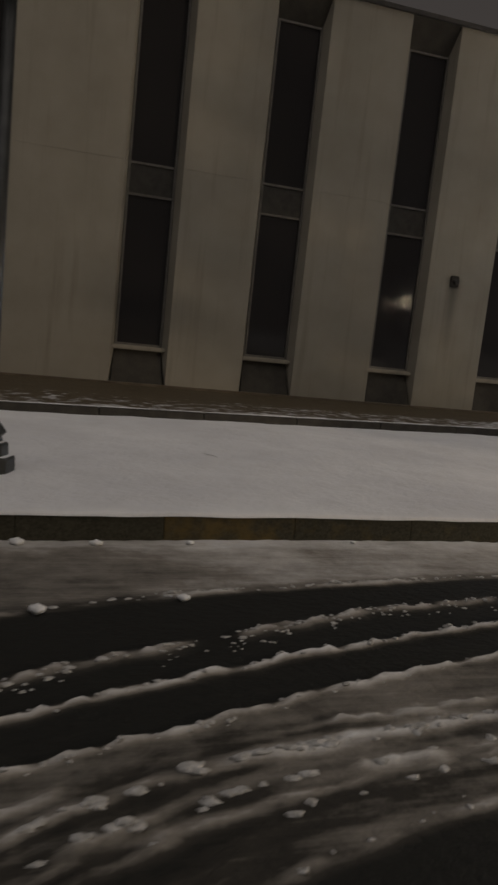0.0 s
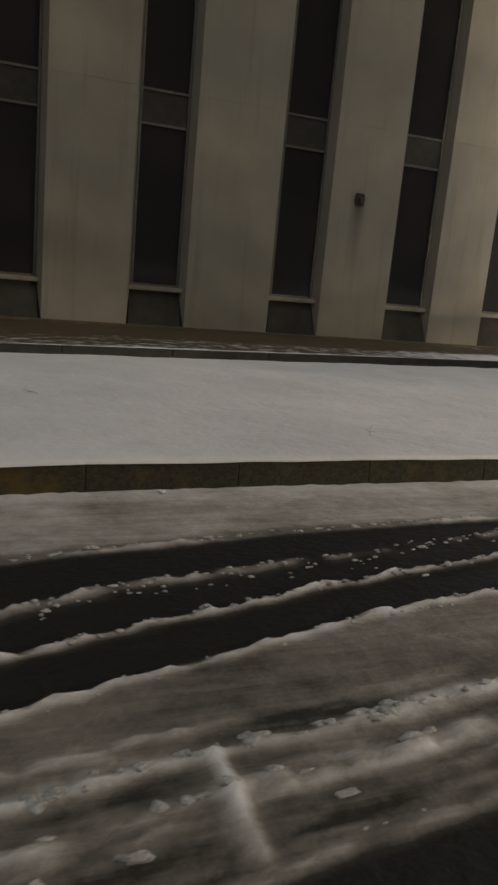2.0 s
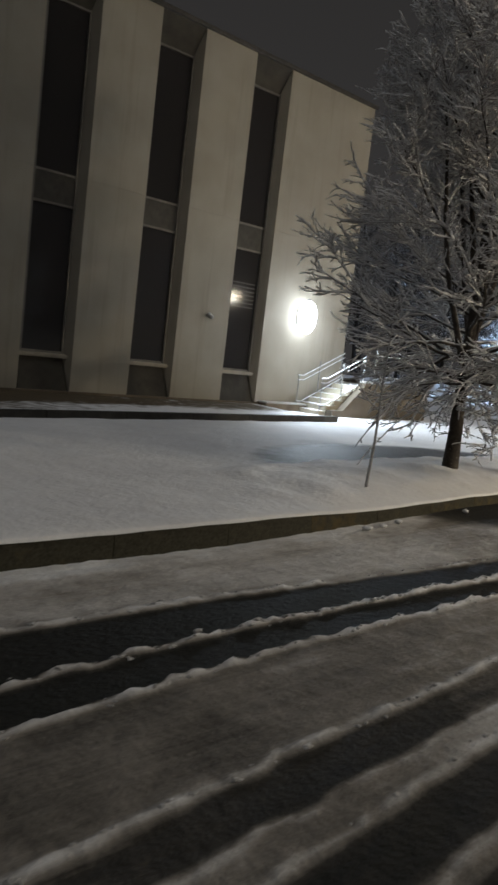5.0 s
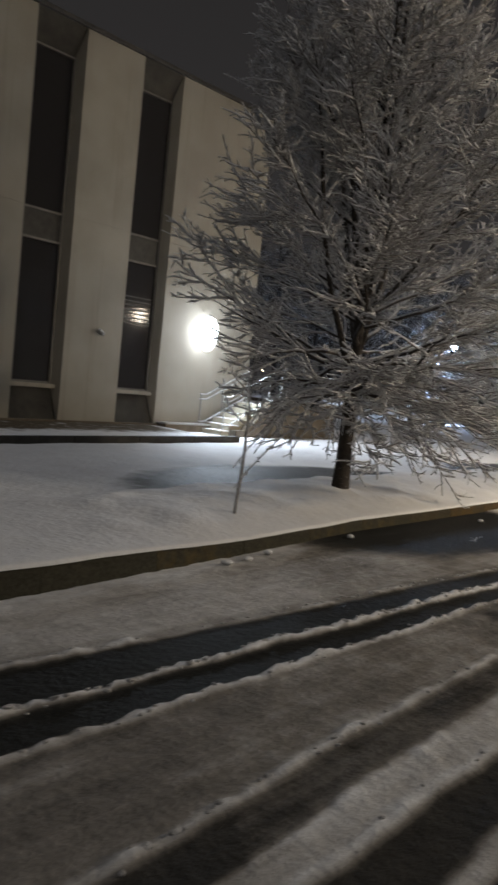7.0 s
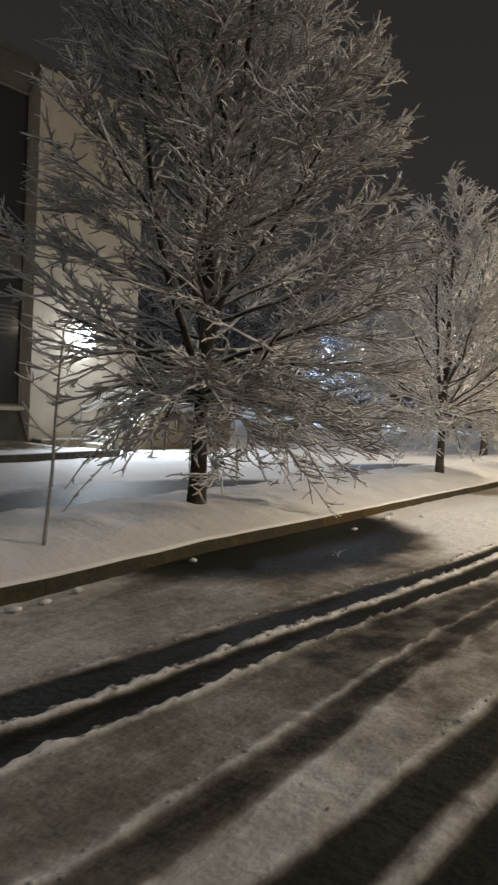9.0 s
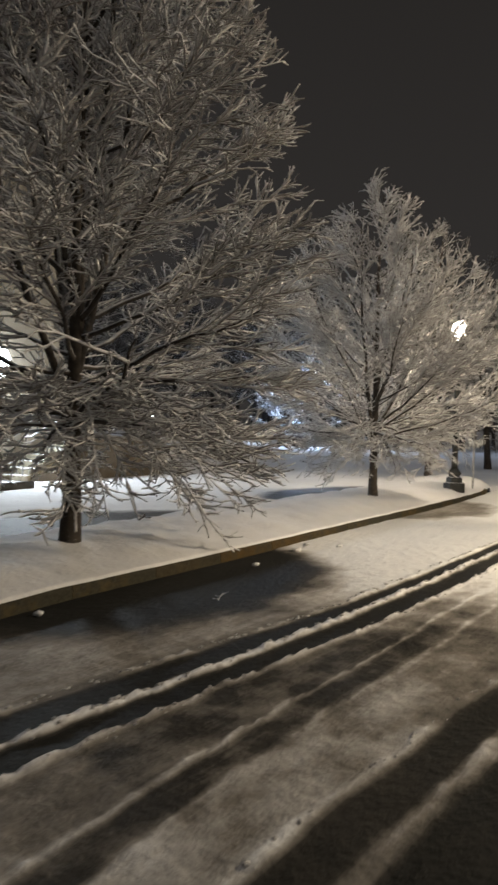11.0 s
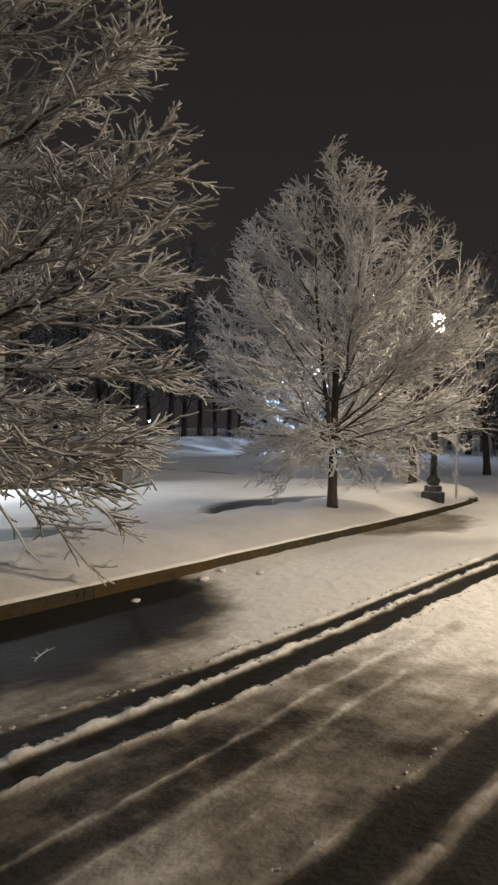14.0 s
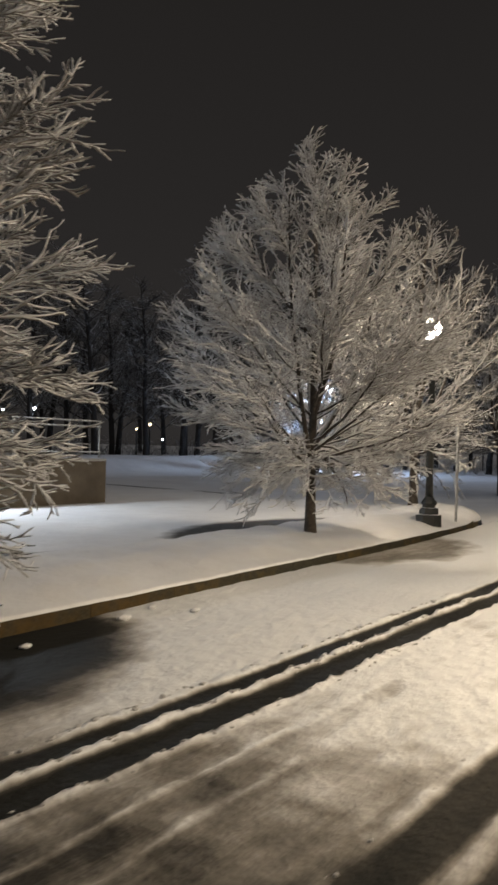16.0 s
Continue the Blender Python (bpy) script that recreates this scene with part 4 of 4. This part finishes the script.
    bundle(crown, ter, fine * np.linspace(0.0090, 0.0060, 4)[None] * rng.uniform(0.65, 1.45, (len(ter), 4)), 3)
    under(new("crown", crown.mesh("crown", twig)), tree)
    return tree


street_tree("street_tree", 14.05, 7.60, -0.02, 9.3, 2.82, 3, 66, 9.0, 11.3, "bare street tree whose every twig carries snow, beside the kerb", 1.5, 0.105, ROUND, 1.12, 8, 26, thin=2.1)
street_tree("street_tree", 22.35, 7.85, -0.03, 6.6, 2.70, 8, 54, 9.0, 10.5, "smaller bare tree with snow-laden twigs near the lit lamp", 1.15, 0.088, DOME, 1.0, 5, 14)
street_tree("street_tree", 29.6, 9.5, -0.1, 7.9, 2.9, 12, 30, 5, 5, "bare snow-dusted tree standing behind the corner", 1.4, 0.11, DOME, 1.0, 5, 5, M_DIMTWIG)


street_tree("street_tree", 41.0, 11.2, -0.25, 9.5, 3.6, 18, 26, 3.5, 3, "bare snow-dusted tree across the side street", 1.8, 0.14, DOME, 1.4, 6, 4, M_DIMTWIG)
street_tree("street_tree", 53.5, 27.6, -0.1, 5.2, 2.6, 15, 18, 4, 4, "snow-laden tree lit bluish by the flood lamp behind it", 0.9, 0.10, DOME, 1.6, 4, 6, group="trees by the flood lamp")
street_tree("street_tree", 55.5, 31.2, -0.1, 6.0, 2.8, 16, 18, 4, 4, "snow-laden tree lit bluish by the flood lamp beside it", 1.0, 0.10, DOME, 1.6, 4, 6, group="trees by the flood lamp")


def sapling(x, y, z):
    rng = np.random.RandomState(4)
    s = tagged(empty("sapling", (x, y, z)), "thin leaning sapling with a few snowy twigs", "sapling")
    line = path_of(rng, (0, 0, -0.1), (0.10, 0.02, 1), 2.1, 8, 0.03, 0)
    t = Twigs()
    t.add(line, np.linspace(0.020, 0.008, 9), 8)
    under(new("trunk", t.mesh("trunk", M_SAPLING)), s)
    c = Twigs()
    for k in range(11):
        q, d = along(line, 0.45 + 0.055 * k)
        a = k * 2.4
        l = path_of(rng, q, (math.cos(a), math.sin(a), 0.5), 0.50 - 0.022 * k, 4, 0.12, 0.3)
        c.add(l, np.linspace(0.011, 0.006, 5), 5)
        for _ in range(3):
            q2, d2 = along(l, rng.uniform(0.3, 0.95))
            c.add(path_of(rng, q2, side_way(rng, d2, 0.8), 0.16, 3, 0.1, 0.2), np.linspace(0.009, 0.005, 4), 4)
    under(new("crown", c.mesh("crown", M_TWIG)), s)


sapling(11.14, 6.86, -0.02)


# ---------------------------------------------------------------- snow lumps
def lumps():
    """Small lumps thrown up beside the tracks and along the kerb."""
    rng = np.random.RandomState(11)
    ico = bmesh.new()
    bmesh.ops.create_icosphere(ico, subdivisions=2, radius=1)
    base = np.array([v.co[:] for v in ico.verts])
    tri = np.array([[v.index for v in f.verts] for f in ico.faces])
    ico.free()
    V, F, n = [], [], 0

    def put(x, y, r, zb):
        nonlocal n
        big = r > 0.015 and zb != 0.3 * r             # large lumps lie flat, half sunk in the slush
        b = base * (1 + 1.0 * (vnoise(base[:, :1] * 2.3 + x * 9, base[:, 1:2] * 1.7 + base[:, 2:] + y * 9, 2) - 0.5))
        b = b * np.array([r * rng.uniform(0.8, 1.6) * (1.35 if big else 1), r * rng.uniform(0.7, 1.1), r * rng.uniform(0.4, 0.65) * (1.15 if big else 1)]) + np.array([x, y, zb + r * (-0.05 if big else 0.12)])
        V.append(b)
        F.append(tri + n)
        n += len(b)

    for line, off, count, lo, hi, x0, x1 in ((L_A, 0, 170, 0.006, 0.017, -0.5, 5.5), (L_A, -0.10, 60, 0.005, 0.013, -0.5, 4), (L_B, 0, 420, 0.005, 0.017, -0.5, 20), (L_C, -0.02, 260, 0.004, 0.014, -0.5, 18),
                                             (L_TOP, 0.06, 300, 0.005, 0.020, -0.5, 20), (L_D, 0, 90, 0.006, 0.018, 0, 10), (L_D, 0.0, 55, 0.015, 0.027, -0.3, 5), (L_D, -0.18, 40, 0.015, 0.029, -0.3, 5), (L_D, -0.33, 16, 0.014, 0.025, 0.3, 5), (L_N, 0.05, 80, 0.005, 0.014, 0.5, 16)):
        for _ in range(count):
            x = rng.uniform(x0, x1)
            y = float(np.interp(x, TX, line)) + off + rng.normal(0, 0.045 if line is L_A else 0.02)
            c, h = road_fields(np.array([x]), np.array([y]))
            put(x, y, rng.uniform(lo, hi), float(road_z(y) + h[0] - 0.03))
    tagged(new("snow_lumps", mesh_of("snow_lumps", np.concatenate(V), np.concatenate(F), M_CLOD, True)), "loose lumps of snow along the tyre tracks", "snow lumps", "", "stuff")
    V.clear(), F.clear()
    n = 0
    # single clods that lie apart
    for k, (x, y, r) in enumerate(((16.93, 6.38, 0.055), (17.46, 6.54, 0.042), (17.64, 6.13, 0.045), (15.75, 6.25, 0.04), (11.0, 6.22, 0.06), (10.3, 6.10, 0.05), (10.6, 6.12, 0.04), (0.02, 5.75, 0.06), (0.62, 5.72, 0.045),
                                   (1.4, 5.80, 0.035), (2.95, 5.95, 0.03), (0.15, 4.15, 0.06), (1.05, 4.36, 0.05), (12.6, 6.35, 0.05))):
        V.clear(), F.clear()
        n = 0
        put(0, 0, r, 0.3 * r)
        ob = tagged(new("snow_clod", mesh_of("snow_clod", np.concatenate(V), np.concatenate(F), M_CLEAN, True)), "single clod of snow lying on the road", "snow clod", "snow clods")
        h = float(road_fields(np.array([x]), np.array([y]))[1][0])
        ob.location = (x, y, float(road_z(y)) + h - 0.03)


lumps()

# ---------------------------------------------------------------- distance


def far_tree_kind(seed, height):
    rng = np.random.RandomState(seed)
    tree = empty("far_tree")
    line = path_of(rng, (0, 0, -0.5), (0, 0, 1), height, 10, 0.04, 0.05)
    t = Twigs()
    t.add(line, np.linspace(0.26, 0.03, 11), 8)
    under(new("trunk", t.mesh("trunk", M_FARBARK)), tree)
    c = Twigs()
    for k in range(34):
        q, d = along(line, 0.22 + 0.76 * k / 34)
        a, e = k * 2.4, rng.uniform(0.25, 1.0)
        ln = (1 - 0.6 * k / 34) * height * rng.uniform(0.18, 0.34)
        l = path_of(rng, q, (math.cos(a) * math.cos(e), math.sin(a) * math.cos(e), math.sin(e)), ln, 5, 0.12, 0.2)
        c.add(l, np.linspace(0.07, 0.02, 6), 4)
        for j in range(9):
            q2, d2 = along(l, rng.uniform(0.2, 0.98))
            m = path_of(rng, q2, side_way(rng, d2, 0.9), ln * rng.uniform(0.2, 0.45), 3, 0.15, 0.2)
            c.add(m, np.linspace(0.03, 0.014, 4), 3)
            for i in range(3):
                q3, d3 = along(m, rng.uniform(0.3, 0.98))
                c.add(path_of(rng, q3, side_way(rng, d3, 0.8), rng.uniform(0.4, 1.0), 2, 0.2, 0.2), (0.018, 0.014, 0.010), 3)
    under(new("crown", c.mesh("crown", M_FARTWIG)), tree)
    return tagged(tree, "tall bare tree at the dark edge of the woods", "tree", "woods")


# snow dusting thickened to paint in the haze over the far woods
M_FARTWIG = snow_on("dusted_hazed_twig", (0.022, 0.020, 0.019), (0.05, 0.045, 0.042), 0.0, 0.65, 0.9, 3, (0.62, 0.62, 0.63))
kinds = [far_tree_kind(s, h) for s, h in ((21, 13.0), (22, 15.5), (23, 11.5))]
rng = np.random.RandomState(31)
spots = []
for k in range(62):
    a = math.radians(6 + 62 * (k + rng.rand()) / 62)
    d = rng.uniform(54, 84)
    spots.append((12 + d * math.cos(a), 1 + d * math.sin(a), rng.uniform(0, 6.28), rng.uniform(0.8, 1.2)))
for k, (x, y, a, s) in enumerate(spots):
    m = Matrix.Translation((x, y, float(ground_z(np.array([x]), np.array([y]))[0]))) @ Matrix.Rotation(a, 4, "Z")
    if k < 3:
        kinds[k].matrix_basis = m
    else:
        copy_thing(kinds[k % 3], m)


def brush():
    """Undergrowth at the foot of the woods."""
    rng = np.random.RandomState(77)
    t = Twigs()
    for k in range(2600):
        a = math.radians(rng.uniform(5, 70))
        d = rng.uniform(58, 84)
        x, y = 12 + d * math.cos(a), 1 + d * math.sin(a)
        z = float(ground_z(np.array([x]), np.array([y]))[0])
        b = rng.uniform(0, 6.28)
        t.add(path_of(rng, (x, y, z - 0.1), (0.5 * math.cos(b), 0.5 * math.sin(b), 1), rng.uniform(0.5, 2.4), 3, 0.3, -0.3), (0.016, 0.014, 0.011, 0.007), 3)
    tagged(new("undergrowth", t.mesh("undergrowth", M_FARTWIG)), "dark bare undergrowth at the foot of the woods", "undergrowth", "", "stuff")


brush()


def far_lamp(place, size, mat, label, pole=True):
    x, y, z = place
    g = float(ground_z(np.array([x]), np.array([y]))[0])
    o = tagged(empty("area_lamp", (x, y, g)), label, "lamp", "distant lamps")
    if pole:
        part("pole", tube(bmesh.new(), (0, 0, -0.2), (0, 0, z - g - size), 0.07, 0.05, 8), M_IRON, o)
    part("lamp_head", lathe([(0.3 * size, z - g - size), (size, z - g - 0.4 * size), (size, z - g + 0.4 * size), (0.3 * size, z - g + size)], 10), mat, o)


M_FARWHITE = glow_material("far_white_lamp", (0.80, 0.90, 1.0), 9.0)
M_FARWARM = glow_material("far_warm_lamp", (1.0, 0.78, 0.45), 6.0)
far_lamp((57.0, 29.0, 5.6), 0.26, M_FARWHITE, "distant bluish white flood lamp on a pole")
far_lamp((55.5, 45.2, 3.0), 0.11, M_FARWARM, "distant warm lamp among the trees")
far_lamp((56.4, 44.6, 1.8), 0.09, M_FARWHITE, "distant small white lamp among the trees")
far_lamp((54.6, 45.8, 2.6), 0.08, M_FARWARM, "distant warm lamp among the trees")
far_lamp((77.6, 25.6, 4.7), 0.15, M_FARWHITE, "distant white lamp beyond the side street")
far_lamp((80.0, 23.5, 3.4), 0.10, M_FARWARM, "distant warm lamp beyond the side street")
far_lamp((44.5, 45.6, 3.7), 0.11, M_FARWHITE, "distant bluish lamp behind the terrace")
far_lamp((42.5, 46.4, 3.5), 0.09, M_FARWHITE, "distant bluish lamp behind the terrace")
far_lamp((40.5, 47.0, 3.6), 0.09, M_FARWHITE, "distant bluish lamp behind the terrace")


# ---------------------------------------------------------------- small litter
def fallen_twig(x, y, turn, size, label):
    rng = np.random.RandomState(int(x * 10))
    t = Twigs()
    main = path_of(rng, (0, 0, 0.02), (1, 0, 0.15), size, 5, 0.12, 0.2)
    t.add(main, np.linspace(0.005, 0.003, 6), 5)
    for k in range(3):
        q, d = along(main, 0.25 + 0.22 * k)
        t.add(path_of(rng, q, side_way(rng, d, 0.9), size * 0.45, 3, 0.15, 0.3), np.linspace(0.004, 0.002, 4), 4)
    o = tagged(new("fallen_twig", t.mesh("fallen_twig", M_TWIG)), label, "twig", "fallen twigs")
    z = float(road_z(y)) + float(road_fields(np.array([x]), np.array([y]))[1][0]) - 0.03 if y < float(kerb_y(x)) else float(ground_z(np.array([x]), np.array([y]))[0])
    o.matrix_basis = Matrix.Translation((x, y, z)) @ Matrix.Rotation(turn, 4, "Z")


fallen_twig(13.95, 5.45, 0.6, 0.20, "short fallen twig lying on the wet road")
fallen_twig(5.15, 6.75, 1.2, 0.16, "small fallen twig sticking out of the snow")
fallen_twig(2.3, 8.6, 2.1, 0.28, "small fallen twig sticking out of the snow")
